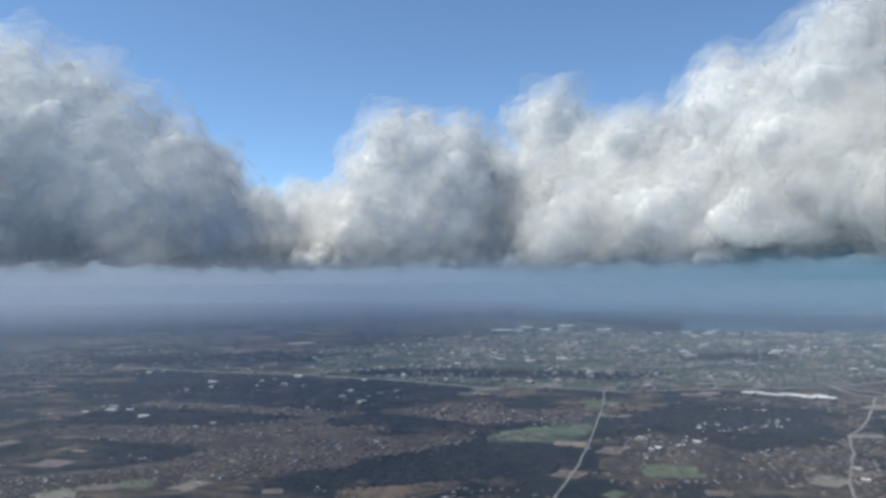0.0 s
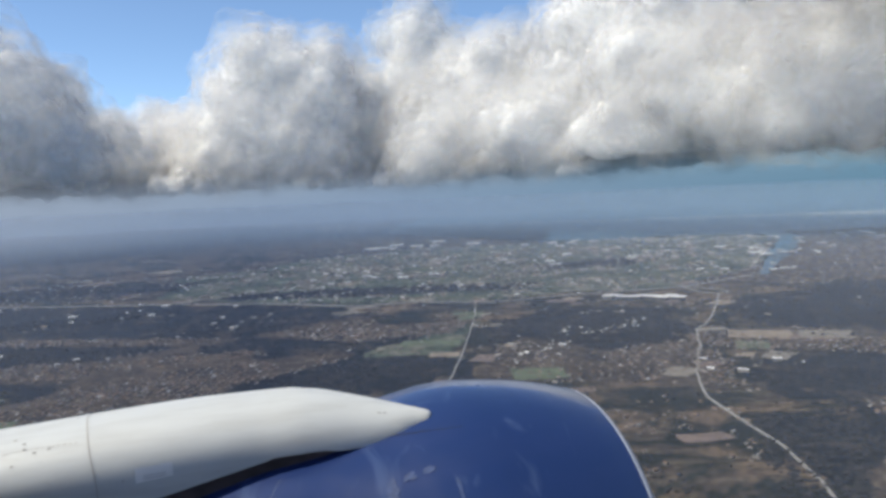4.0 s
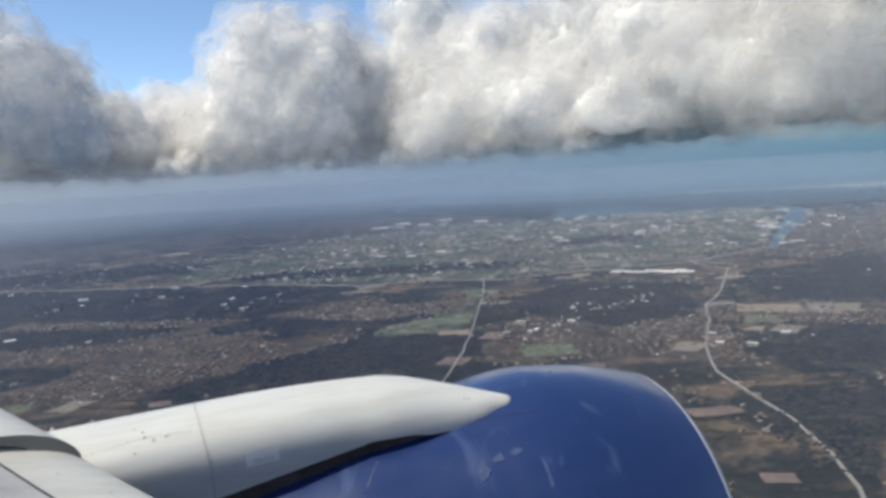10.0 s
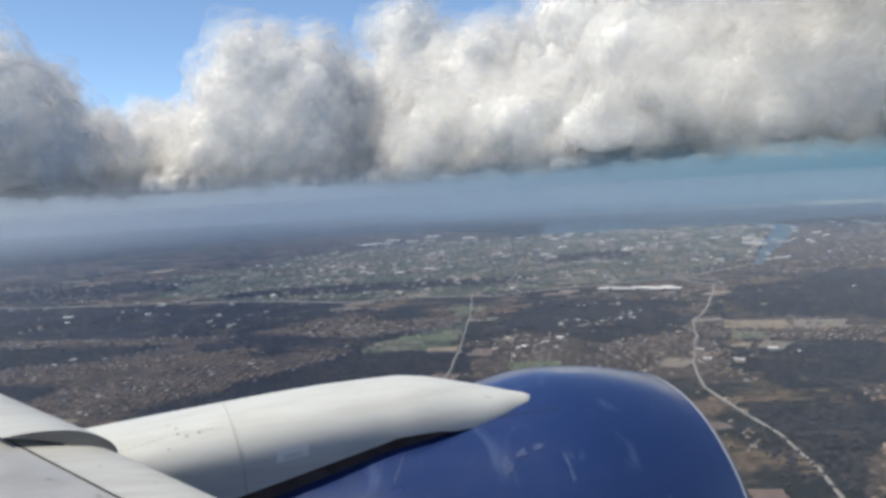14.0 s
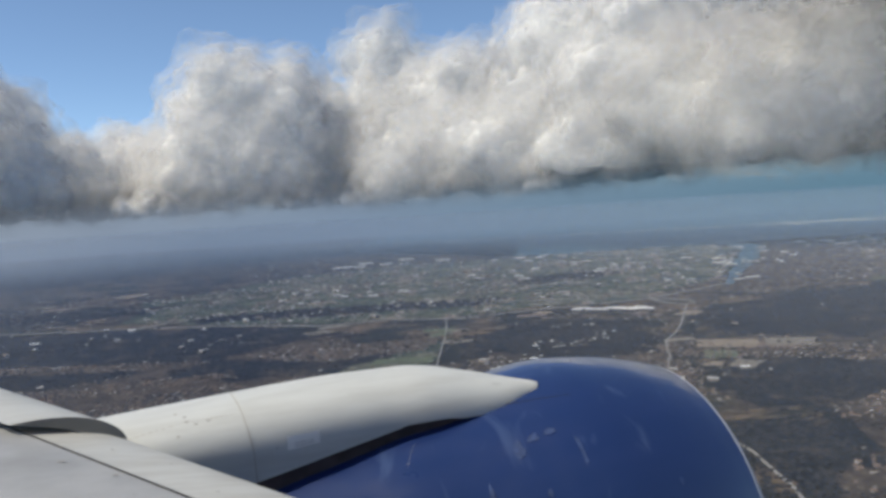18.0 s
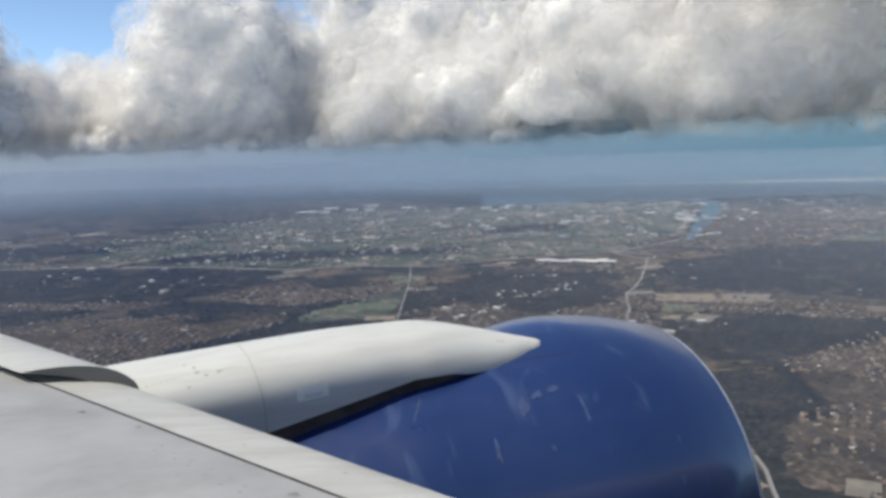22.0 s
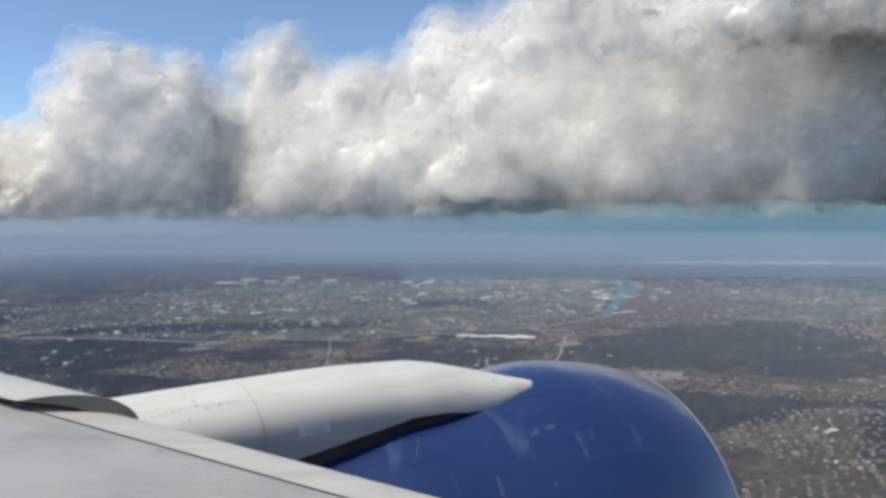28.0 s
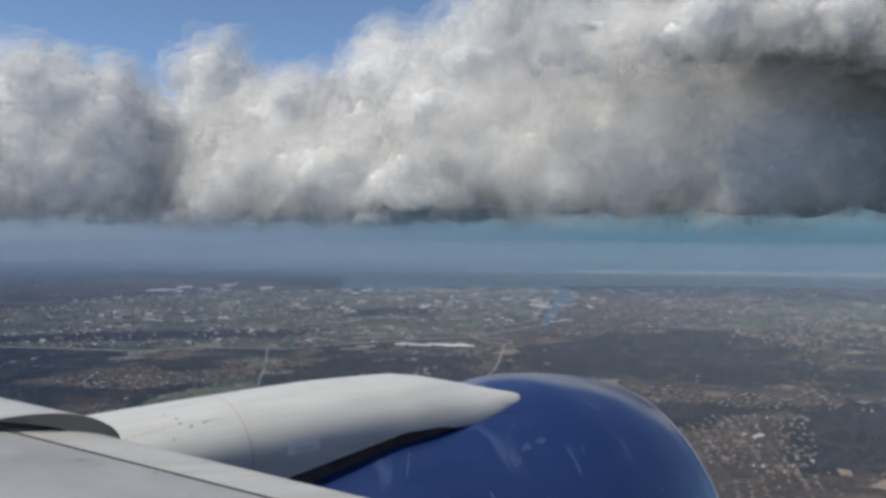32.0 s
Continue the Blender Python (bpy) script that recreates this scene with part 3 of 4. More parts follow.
PLAINS = [
    [(60, 880), (270, 745), (470, 735), (640, 800), (820, 1020), (1040, 1250), (1050, 1420), (800, 1500), (550, 1530), (470, 1620), (200, 1500), (-40, 1250), (-60, 1000)],
    [(730, 700), (900, 860), (1150, 1120), (1330, 1280), (1480, 1180), (1700, 960), (1500, 600), (1150, 420), (900, 560)],
    [(90, 560), (150, 615), (215, 640), (190, 560), (140, 455), (85, 480)],
]
# woods; some of these dark patches stand in for cloud shadow on the land
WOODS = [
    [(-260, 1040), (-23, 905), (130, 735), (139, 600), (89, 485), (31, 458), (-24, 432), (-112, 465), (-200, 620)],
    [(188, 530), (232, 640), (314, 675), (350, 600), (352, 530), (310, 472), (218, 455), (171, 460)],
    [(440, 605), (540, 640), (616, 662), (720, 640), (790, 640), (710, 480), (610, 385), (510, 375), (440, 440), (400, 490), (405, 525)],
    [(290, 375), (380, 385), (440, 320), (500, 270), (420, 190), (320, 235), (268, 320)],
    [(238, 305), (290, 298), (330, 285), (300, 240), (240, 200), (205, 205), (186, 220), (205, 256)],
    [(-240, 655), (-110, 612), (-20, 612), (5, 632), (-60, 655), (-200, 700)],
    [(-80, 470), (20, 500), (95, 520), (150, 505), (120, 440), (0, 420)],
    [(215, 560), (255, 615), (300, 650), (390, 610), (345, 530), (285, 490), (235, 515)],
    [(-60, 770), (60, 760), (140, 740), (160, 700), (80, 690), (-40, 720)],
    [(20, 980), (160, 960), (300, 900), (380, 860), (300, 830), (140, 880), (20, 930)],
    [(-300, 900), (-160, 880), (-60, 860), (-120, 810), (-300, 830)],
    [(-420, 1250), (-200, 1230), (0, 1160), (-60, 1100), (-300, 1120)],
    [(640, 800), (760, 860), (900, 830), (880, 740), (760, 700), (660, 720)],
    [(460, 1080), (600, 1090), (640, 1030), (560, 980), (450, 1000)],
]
TOWNS = [
    ([(-105, 611), (-63, 632), (-16, 650), (-15, 592), (-59, 580), (-94, 574)], 260),
    ([(-118, 483), (-87, 532), (-28, 548), (31, 556), (36, 525), (6, 474), (-43, 464), (-74, 446)], 420),
    ([(44, 667), (116, 728), (140, 672), (78, 606)], 220),
    ([(320, 500), (410, 485), (480, 405), (540, 335), (500, 300), (440, 330), (395, 385), (325, 440)], 798),
    ([(245, 240), (330, 232), (425, 180), (360, 90), (230, 120), (195, 190)], 627),
    ([(-230, 600), (-120, 560), (-60, 520), (40, 555), (25, 600), (-60, 605), (-200, 645)], 627),
    ([(-200, 470), (-113, 495), (-56, 520), (6, 561), (76, 551), (87, 528), (24, 490), (-36, 455), (-87, 445), (-190, 440)], 560),
    ([(-150, 415), (-20, 402), (60, 395), (40, 380), (-140, 385)], 260),
    ([(300, 300), (400, 325), (455, 300), (360, 232), (305, 203), (256, 222), (270, 268)], 620),
    ([(-190, 725), (-100, 680), (-10, 645), (20, 655), (-40, 690), (-170, 750)], 418),
    ([(180, 500), (215, 540), (240, 500), (260, 440), (230, 380), (170, 430)], 171),
    ([(240, 470), (330, 480), (300, 400), (262, 345), (230, 390)], 285),
    ([(60, 640), (150, 650), (215, 640), (180, 590), (100, 590)], 247),
    ([(540, 760), (700, 880), (860, 1010), (980, 1150), (1200, 1130), (1330, 920), (1000, 780), (760, 690), (600, 690)], 1710),
    ([(300, 800), (520, 760), (640, 900), (860, 1150), (900, 1330), (700, 1400), (480, 1350), (350, 1100)], 1710),
    ([(-60, 1000), (200, 990), (340, 1150), (420, 1400), (200, 1450), (-80, 1250)], 988),
    ([(-500, 1000), (-200, 980), (-40, 1150), (-150, 1350), (-600, 1300)], 570),
    ([(100, 1600), (420, 1560), (560, 1900), (300, 2100), (0, 1900)], 494),
    ([(700, 560), (860, 660), (1000, 700), (1100, 500), (900, 380), (740, 430)], 798),
]


def patch_sheet(name, outline, z, material, label, category, seed, step=16, amount=12):
    return sheet(name, wavy(outline + outline[:1], step, amount, seed)[:-1], z, material, label, category)


for k, poly in enumerate(PLAINS):
    patch_sheet("farmed_plain", poly, 0.20 + 0.004 * k, M_PLAIN, "dull green and beige plain with suburbs", "farmland", 70.0 + k, 16, 30)
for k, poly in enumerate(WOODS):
    patch_sheet("woodland_floor", poly, 0.25 + 0.004 * k, M_WOOD_SHADE, "dark floor of a wood, with cloud shade put into its colour", "woodland", 3.0 + k, 7, 34)

M_TOWN = wood_material(0.33)
M_TOWN.name = "town_ground"
for n in M_TOWN.node_tree.nodes:
    if n.type == "VALTORGB" and n.color_ramp.elements[0].color[0] < 0.1:
        for e, (pos, c) in zip(n.color_ramp.elements, ((0.36, (0.0204, 0.0204, 0.0204)), (0.45, (0.0425, 0.03655, 0.0323)), (0.55, (0.07225, 0.0595, 0.051)), (0.68, (0.1275, 0.1037, 0.085)))):
            e.position, e.color = pos, (*c, 1)
for k, (poly, number) in enumerate(TOWNS):
    if k < 14:
        patch_sheet("town_ground", poly, 0.34 + 0.004 * k, M_TOWN, "brown and beige ground of a small town", "town ground", 40.0 + k, 9, 26)

# fields with names of their own, then a scatter of plots
def plot(x, y, w, d, turn, material, label, z, seed):
    rng = random.Random(seed)
    pts = []
    for u, v in ((-1, -1), (0, -1), (1, -1), (1, 0), (1, 1), (0, 1), (-1, 1), (-1, 0)):
        pu, pv = u * w / 2 * rng.uniform(0.85, 1.1), v * d / 2 * rng.uniform(0.85, 1.1)
        c, s = math.cos(radians(turn)), math.sin(radians(turn))
        pts.append((x + pu * c - pv * s, y + pu * s + pv * c))
    return sheet("field", pts, z, material, label, "field")


M_FIELD_PALE = plain("stubble_field", (0.16, 0.14, 0.115), 0.95, vary=0.25, scale=0.12)
M_FIELD_RED = plain("red_earth_field", (0.13, 0.095, 0.08), 0.95, vary=0.3, scale=0.12)
plot(198, 521, 16, 12, -20, M_FIELD_TAN, "small tan field beside the country road", 0.5, 1)
plot(152, 558, 44, 22, -20, M_FIELD_GREEN, "green field of rough grass", 0.5, 2)
plot(185, 430, 34, 30, -20, M_FIELD_GREEN, "green paddock beside the country road", 0.5, 3)
plot(372, 470, 44, 34, -35, M_FIELD_TAN, "tan ploughed field inside the road's bend", 0.5, 4)
plot(412, 448, 36, 30, -35, M_FIELD_PALE, "pale stubble field", 0.5, 5)
plot(345, 440, 22, 26, -35, M_FIELD_GREEN, "green field by the road's bend", 0.5, 6)
rng = random.Random(77)
kinds = [(M_FIELD_PALE, "pale stubble field"), (M_FIELD_RED, "brown bare earth field"), (M_FIELD_GREEN, "dull green field"), (M_FIELD_TAN, "tan dry field"), (M_FIELD_RED, "brown bare earth field")]
count = 0
while count < 150:
    az, d = rng.uniform(-62, 22), 230 * (1500 / 230) ** rng.random()
    x, y = bearing(az, d)
    if any(inside(x, y, w) for w in WOODS) or inside(x, y, near_shore + [(2300, 2500), (700, 2500)]):
        continue
    mat, lab = kinds[rng.randrange(len(kinds))]
    s = rng.uniform(8, 24) * (0.6 + d / 1000)
    plot(x, y, s, s * rng.uniform(0.45, 0.9), rng.uniform(-30, 60), mat, lab, 0.46 + 0.004 * (count % 9), 100 + count)
    count += 1


# houses
def roof_material(name, stops, rough=0.85):
    m, t, p = nodes_of(name)
    geo = t.nodes.new("ShaderNodeNewGeometry")
    info = t.nodes.new("ShaderNodeObjectInfo")
    plus = t.nodes.new("ShaderNodeMath")
    plus.operation = "ADD"
    t.links.new(geo.outputs["Random Per Island"], plus.inputs[0])
    t.links.new(info.outputs["Random"], plus.inputs[1])
    wrap = t.nodes.new("ShaderNodeMath")
    wrap.operation = "FRACT"
    t.links.new(plus.outputs[0], wrap.inputs[0])
    r = ramp_node(t, wrap.outputs[0], stops, "CONSTANT")
    grain = ramp_node(t, noise_of(t, 2.5, 4.0), [(0.3, (0.8, 0.8, 0.8)), (0.7, (1.15, 1.15, 1.15))])
    t.links.new(mix_colour(t, 1.0, r.outputs[0], grain.outputs[0], "MULTIPLY"), p.inputs["Base Color"])
    p.inputs["Roughness"].default_value = rough
    return m


M_ROOF = roof_material("tiled_roof", [(0.0, (0.15, 0.095, 0.068)), (0.3, (0.19, 0.13, 0.095)), (0.55, (0.135, 0.105, 0.083)), (0.72, (0.16, 0.152, 0.145)), (0.86, (0.27, 0.24, 0.21)), (0.96, (0.48, 0.46, 0.44))])
M_WALL = roof_material("house_wall", [(0.0, (0.25, 0.22, 0.185)), (0.35, (0.32, 0.295, 0.265)), (0.6, (0.215, 0.18, 0.15)), (0.85, (0.17, 0.145, 0.125))])
M_SHED = roof_material("shed_roof", [(0.0, (0.66, 0.65, 0.62)), (0.4, (0.48, 0.47, 0.46)), (0.75, (0.70, 0.68, 0.64))], 0.5)


def house_geometry(w, d, h, rise, x=0.0, y=0.0, turn=0.0, z=0.0):
    """Walls and gable roof with eaves, each as (verts, faces)."""
    c, s = math.cos(radians(turn)), math.sin(radians(turn))

    def at(u, v, up):
        return (x + u * c - v * s, y + u * s + v * c, z + up)
    a, b = w / 2, d / 2
    wall = [at(-a, -b, 0), at(a, -b, 0), at(a, b, 0), at(-a, b, 0), at(-a, -b, h), at(a, -b, h), at(a, b, h), at(-a, b, h), at(-a, 0, h + rise), at(a, 0, h + rise)]
    wall_f = [(0, 1, 5, 4), (2, 3, 7, 6), (1, 2, 6, 9, 5), (3, 0, 4, 8, 7)]
    e, t = 0.12 * d, 0.05 * d
    lo = h - rise * e / b
    roof = [at(-a - e, -b - e, lo), at(a + e, -b - e, lo), at(a + e, 0, h + rise), at(-a - e, 0, h + rise), at(a + e, b + e, lo), at(-a - e, b + e, lo),
            at(-a - e, -b - e, lo + t), at(a + e, -b - e, lo + t), at(a + e, 0, h + rise + t), at(-a - e, 0, h + rise + t), at(a + e, b + e, lo + t), at(-a - e, b + e, lo + t)]
    roof_f = [(6, 7, 8, 9), (9, 8, 10, 11), (0, 3, 2, 1), (3, 5, 4, 2), (0, 1, 7, 6), (4, 5, 11, 10), (1, 2, 8, 7), (2, 4, 10, 8), (3, 0, 6, 9), (5, 3, 9, 11)]
    return (wall, wall_f), (roof, roof_f)


HOUSE_KINDS = []
for k, (w, d, h, rise, lab) in enumerate([(1.5, 1.05, 0.6, 0.3, "small cream house with a brown tiled roof"), (1.9, 1.2, 0.85, 0.28, "two-storey pale house with a tiled roof"), (1.3, 1.05, 0.5, 0.32, "small square house with a steep tiled roof"), (2.8, 1.2, 0.85, 0.27, "long terrace house with a tiled roof")]):
    HOUSE_KINDS.append((house_geometry(w, d, h, rise), lab, (w, d, h, rise)))


def first_house(k):
    (wall, roof), lab, _ = HOUSE_KINDS[k]
    e = empty("house", 0, 0, -50)
    link_mesh("wall", *wall, M_WALL, e)
    link_mesh("roof", *roof, M_ROOF, e)
    return tagged(e, lab, "house", "houses of the near towns")


masters = [None] * 4
far = {"wall": ([], []), "roof": ([], [])}
crowns = []


def join_into(store, geo):
    base = len(store[0])
    store[0].extend(geo[0])
    store[1].extend([tuple(i + base for i in f) for f in geo[1]])


single = 0
for ti, (poly, number) in enumerate(TOWNS):
    rng = random.Random(500 + ti)
    xs, ys = [p[0] for p in poly], [p[1] for p in poly]
    turn0 = rng.uniform(0, 90)
    made = 0
    while made < number:
        x, y = rng.uniform(min(xs), max(xs)), rng.uniform(min(ys), max(ys))
        if not inside(x, y, poly):
            continue
        # streets: houses stand in rows
        c, s = math.cos(radians(turn0)), math.sin(radians(turn0))
        v = -x * s + y * c
        v = round(v / 6.0) * 6.0 + rng.uniform(-0.9, 0.9) * (2.2 if ti == 8 else 1.0)
        u = x * c + y * s
        x, y = u * c - v * s, u * s + v * c
        if noise.noise((x * 0.012, y * 0.012, 40.0 + ti)) < -0.18:
            made += 1
            continue
        turn = turn0 + rng.choice((0, 0, 0, 90)) + rng.uniform(-6, 6) * (4.0 if ti == 8 else 1.0)
        k = rng.choices((0, 1, 2, 3), (5, 3, 4, 1))[0]
        dist = math.hypot(x, y)
        if ti in (3, 4, 5, 6, 8) and single < 298 and (ti in (4, 8) or rng.random() < 0.35):
            if masters[k] is None:
                masters[k] = first_house(k)
                masters[k].matrix_world = pose(x, y, 0, 0, 0, turn)
            else:
                copy_thing(masters[k], pose(x, y, 0, 0, 0, turn))
            single += 1
        else:
            w, d, h, rise = HOUSE_KINDS[k][2]
            g = rng.uniform(0.85, 1.25) * (1.0 if dist < 700 else 1.35)
            wall, roof = house_geometry(w * g, d * g, h * g, rise * g, x, y, turn, hill(x, y))
            join_into(far["wall"], wall)
            join_into(far["roof"], roof)
        for _ in range(1 if rng.random() < 0.6 else 0):
            crowns.append((x + rng.uniform(-6, 6), y + rng.uniform(-6, 6), rng.uniform(0.5, 0.95) * (1 if dist < 700 else 1.5)))
        made += 1
rng = random.Random(61)
for _ in range(5200):
    az, d = rng.uniform(-64, 24), 210 * (1500 / 210) ** rng.random() ** 0.8
    x, y = bearing(az, d)
    if noise.noise((x * 0.02, y * 0.02, 17.0)) < 0.02 or any(inside(x, y, w) for w in WOODS) or inside(x, y, near_shore + [(2300, 2500), (700, 2500)]):
        continue
    w, dd, h, rise = HOUSE_KINDS[rng.randrange(4)][2]
    g = rng.uniform(0.7, 1.1) * (1.0 if d < 700 else 1.5)
    wall, roof = house_geometry(w * g, dd * g, h * g, rise * g, x, y, rng.choice((20, 110)) + rng.uniform(-12, 12), hill(x, y))
    join_into(far["wall"], wall)
    join_into(far["roof"], roof)
dw = tagged(link_mesh("distant_house_walls", *far["wall"], M_WALL), "pale walls of the distant towns' houses", "houses", kind="stuff")
dr = tagged(link_mesh("distant_house_roofs", *far["roof"], M_ROOF), "brown and pale roofs of the distant towns", "roofs", kind="stuff")


# pale suburbs strewn over the plain, thicker along its streets
rng = random.Random(88)
sub_wall, sub_roof = ([], []), ([], [])
for poly, number in ((PLAINS[0], 9000), (PLAINS[1], 4200), (WOODS[0], 240), (WOODS[1], 420), (WOODS[2], 60)):
    xs, ys = [p[0] for p in poly], [p[1] for p in poly]
    for _ in range(number):
        x, y = rng.uniform(min(xs), max(xs)), rng.uniform(min(ys), max(ys))
        street = noise.noise((x * 0.008 + 0.5 * y * 0.008, (y - 0.4 * x) * 0.02, 31.0)) + 0.5 * noise.noise((x * 0.05, y * 0.05, 6.0))
        if street < 0.08 or not inside(x, y, poly):
            continue
        g = rng.uniform(0.7, 1.3) * (1.25 if rng.random() < 0.85 else 2.6) * (0.7 + math.hypot(x, y) / 2200)
        w, dd, h, rise = HOUSE_KINDS[rng.randrange(4)][2]
        wall, roof = house_geometry(w * g, dd * g, h * g, rise * g * 0.6, x, y, rng.choice((25, 115)) + rng.uniform(-10, 10), hill(x, y))
        join_into(sub_wall, wall)
        join_into(sub_roof, roof)
M_SUBURB = roof_material("suburb_roof", [(0.0, (0.22, 0.17, 0.135)), (0.3, (0.33, 0.29, 0.25)), (0.5, (0.25, 0.24, 0.225)), (0.65, (0.44, 0.42, 0.39)), (0.85, (0.62, 0.61, 0.58))])
tagged(link_mesh("suburb_walls", *sub_wall, M_WALL), "pale walls of suburbs strewn over the plain", "houses", kind="stuff")
tagged(link_mesh("suburb_roofs", *sub_roof, M_SUBURB), "pale and brown roofs of suburbs over the plain", "roofs", kind="stuff")


# large pale sheds
def warehouse(x, y, w, d, h, turn, label):
    e = empty("warehouse", x, y, hill(x, y), turn)
    wall, roof = house_geometry(w, d, h, h * 0.22)
    link_mesh("wall", *wall, M_WALL, e)
    link_mesh("roof", *roof, M_SHED, e)
    return tagged(e, label, "warehouse", "large pale sheds")


rng = random.Random(9)
for k in range(9):
    u = k / 8
    warehouse(374 + 54 * u + rng.uniform(-4, 4), 692 - 42 * u + rng.uniform(-6, 6), rng.uniform(8, 13), rng.uniform(8, 12), 3.4, -45 + rng.uniform(-6, 6), "large white warehouse near the motorway")
for x, y, n, spread, big, lab in ((835, 975, 14, 70, 13, "large pale dockside warehouse"), (900, 1060, 12, 90, 13, "pale works building by the channel"), (700, 1430, 8, 100, 18, "white shed on the lagoon shore"), (420, 1640, 12, 120, 24, "long white shed beyond the plain"),
                                 (240, 1080, 10, 110, 11, "white works shed on the plain"), (560, 1120, 12, 130, 13, "white works shed on the plain"), (-60, 900, 7, 120, 7, "white works shed on the plain"), (300, 400, 4, 30, 5, "small white farm shed"), (1130, 1180, 12, 110, 15, "pale harbour building on the shore"),
                                 (-180, 690, 5, 50, 8, "long pale farm shed"), (640, 840, 10, 70, 9, "pale works building beside the motorway"), (370, 290, 3, 24, 5, "small white farm shed")):
    for _ in range(n):
        s = big * rng.uniform(0.6, 1.2)
        warehouse(x + rng.uniform(-spread, spread), y + rng.uniform(-spread, spread) * 0.7, s, s * rng.uniform(0.35, 0.7), s * 0.14 + 1.2, rng.uniform(-60, 30), lab)

# trees: crowns in the woods, hedges and gardens
M_TREES = roof_material("tree_crowns", [(0.0, (0.014, 0.015, 0.019)), (0.3, (0.017, 0.018, 0.020)), (0.55, (0.020, 0.020, 0.021)), (0.75, (0.015, 0.016, 0.020)), (0.9, (0.028, 0.026, 0.024))], 0.95)
rng = random.Random(31)
for k, poly in enumerate(WOODS):
    xs, ys = [p[0] for p in poly], [p[1] for p in poly]
    area = (max(xs) - min(xs)) * (max(ys) - min(ys))
    far_off = math.hypot(sum(xs) / len(xs), sum(ys) / len(ys)) > 780
    for _ in range(min(3600, int(area / (6.5 if not far_off else 22)))):
        x, y = rng.uniform(min(xs), max(xs)), rng.uniform(min(ys), max(ys))
        if inside(x, y, poly) and not any(inside(x, y, tp) for tp, _ in TOWNS[:14]):
            if noise.noise((x * 0.03, y * 0.03, 5.0)) + 0.6 * noise.noise((x * 0.09, y * 0.09, 1.0)) > -0.28:
                crowns.append((x, y, rng.uniform(0.5, 1.5) * (1.7 if far_off else 1.0)))
for _ in range(16000):
    az, d = rng.uniform(-64, 24), 200 * (1300 / 200) ** rng.random()
    x, y = bearing(az, d)
    if 0.6 * noise.noise((x * 0.013, y * 0.013, 8.0)) + noise.noise((x * 0.06, y * 0.06, 2.0)) > 0.3 and not inside(x, y, near_shore + [(2300, 2500), (700, 2500)]):
        crowns.append((x, y, rng.uniform(0.55, 1.2) * (1 if d < 600 else 1.6)))
bm = bmesh.new()
bmesh.ops.create_icosphere(bm, subdivisions=1, radius=1.0)
ico_v = np.array([v.co[:] for v in bm.verts])
ico_f = [tuple(v.index for v in f.verts) for f in bm.faces]
bm.free()
tv, tf = [], []
nrng = np.random.RandomState(4)
for x, y, r in crowns:
    b = len(tv)
    p = ico_v * (r * nrng.uniform(0.7, 1.25, (len(ico_v), 1))) * np.array((1, 1, 0.6)) + np.array((x, y, hill(x, y) + r * 0.4))
    tv.extend(p.tolist())
    tf.extend([(i + b, j + b, k + b) for i, j, k in ico_f])
trees = tagged(link_mesh("trees", tv, tf, M_TREES), "dark green trees in woods, hedges and gardens", "trees", kind="stuff")

# ---- clouds ----
def cloud_shader(t):
    d = add(t, "ShaderNodeBsdfDiffuse", Color=(0.80, 0.80, 0.805, 1))
    s = add(t, "ShaderNodeBsdfTranslucent", Color=(0.80, 0.80, 0.805, 1))
    mx = t.nodes.new("ShaderNodeMixShader")
    mx.inputs[0].default_value = 0.62
    t.links.new(d.outputs[0], mx.inputs[1])
    t.links.new(s.outputs[0], mx.inputs[2])
    return mx


def cloud_material(name, lo, hi, most, scale=0.03):
    """Vapour: opaque where most is None, else thin with gaps of a soft noise between lo and hi."""
    m, t, p = nodes_of(name)
    t.nodes.remove(p)
    mx = cloud_shader(t)
    if most is not None:
        a = ramp_node(t, noise_of(t, scale, 3.0, 0.5), [(lo, (0.0, 0.0, 0.0)), (hi, (most,) * 3)])
        clear = t.nodes.new("ShaderNodeBsdfTransparent")
        out = t.nodes.new("ShaderNodeMixShader")
        t.links.new(a.outputs[0], out.inputs[0])
        t.links.new(clear.outputs[0], out.inputs[1])
        t.links.new(mx.outputs[0], out.inputs[2])
        mx = out
    t.links.new(mx.outputs[0], t.nodes["Material Output"].inputs[0])
    return m


def dense_cloud():
    """Thick vapour that lets light wander through to its shaded side."""
    m, t, p = nodes_of("cloud")
    p.inputs["Base Color"].default_value = (0.982, 0.982, 0.984, 1)
    p.inputs["Roughness"].default_value, p.inputs["Specular IOR Level"].default_value = 1.0, 0.0
    p.inputs["Subsurface Weight"].default_value, p.inputs["Subsurface Scale"].default_value = 1.0, 600.0
    p.inputs["Subsurface Radius"].default_value = (1.0, 1.0, 1.0)
    p.inputs["Subsurface Anisotropy"].default_value = 0.0
    return m


M_CLOUD = dense_cloud()
VEILS = [(cloud_material("cloud_veil", 0.3, 0.7, most, 0.014), out) for most, out in ((0.62, 0.012), (0.46, 0.03), (0.34, 0.052), (0.23, 0.078), (0.14, 0.108))]
LATTICE = np.random.RandomState(12).normal(size=(16, 16, 16, 3))
LATTICE /= np.linalg.norm(LATTICE, axis=3, keepdims=True)


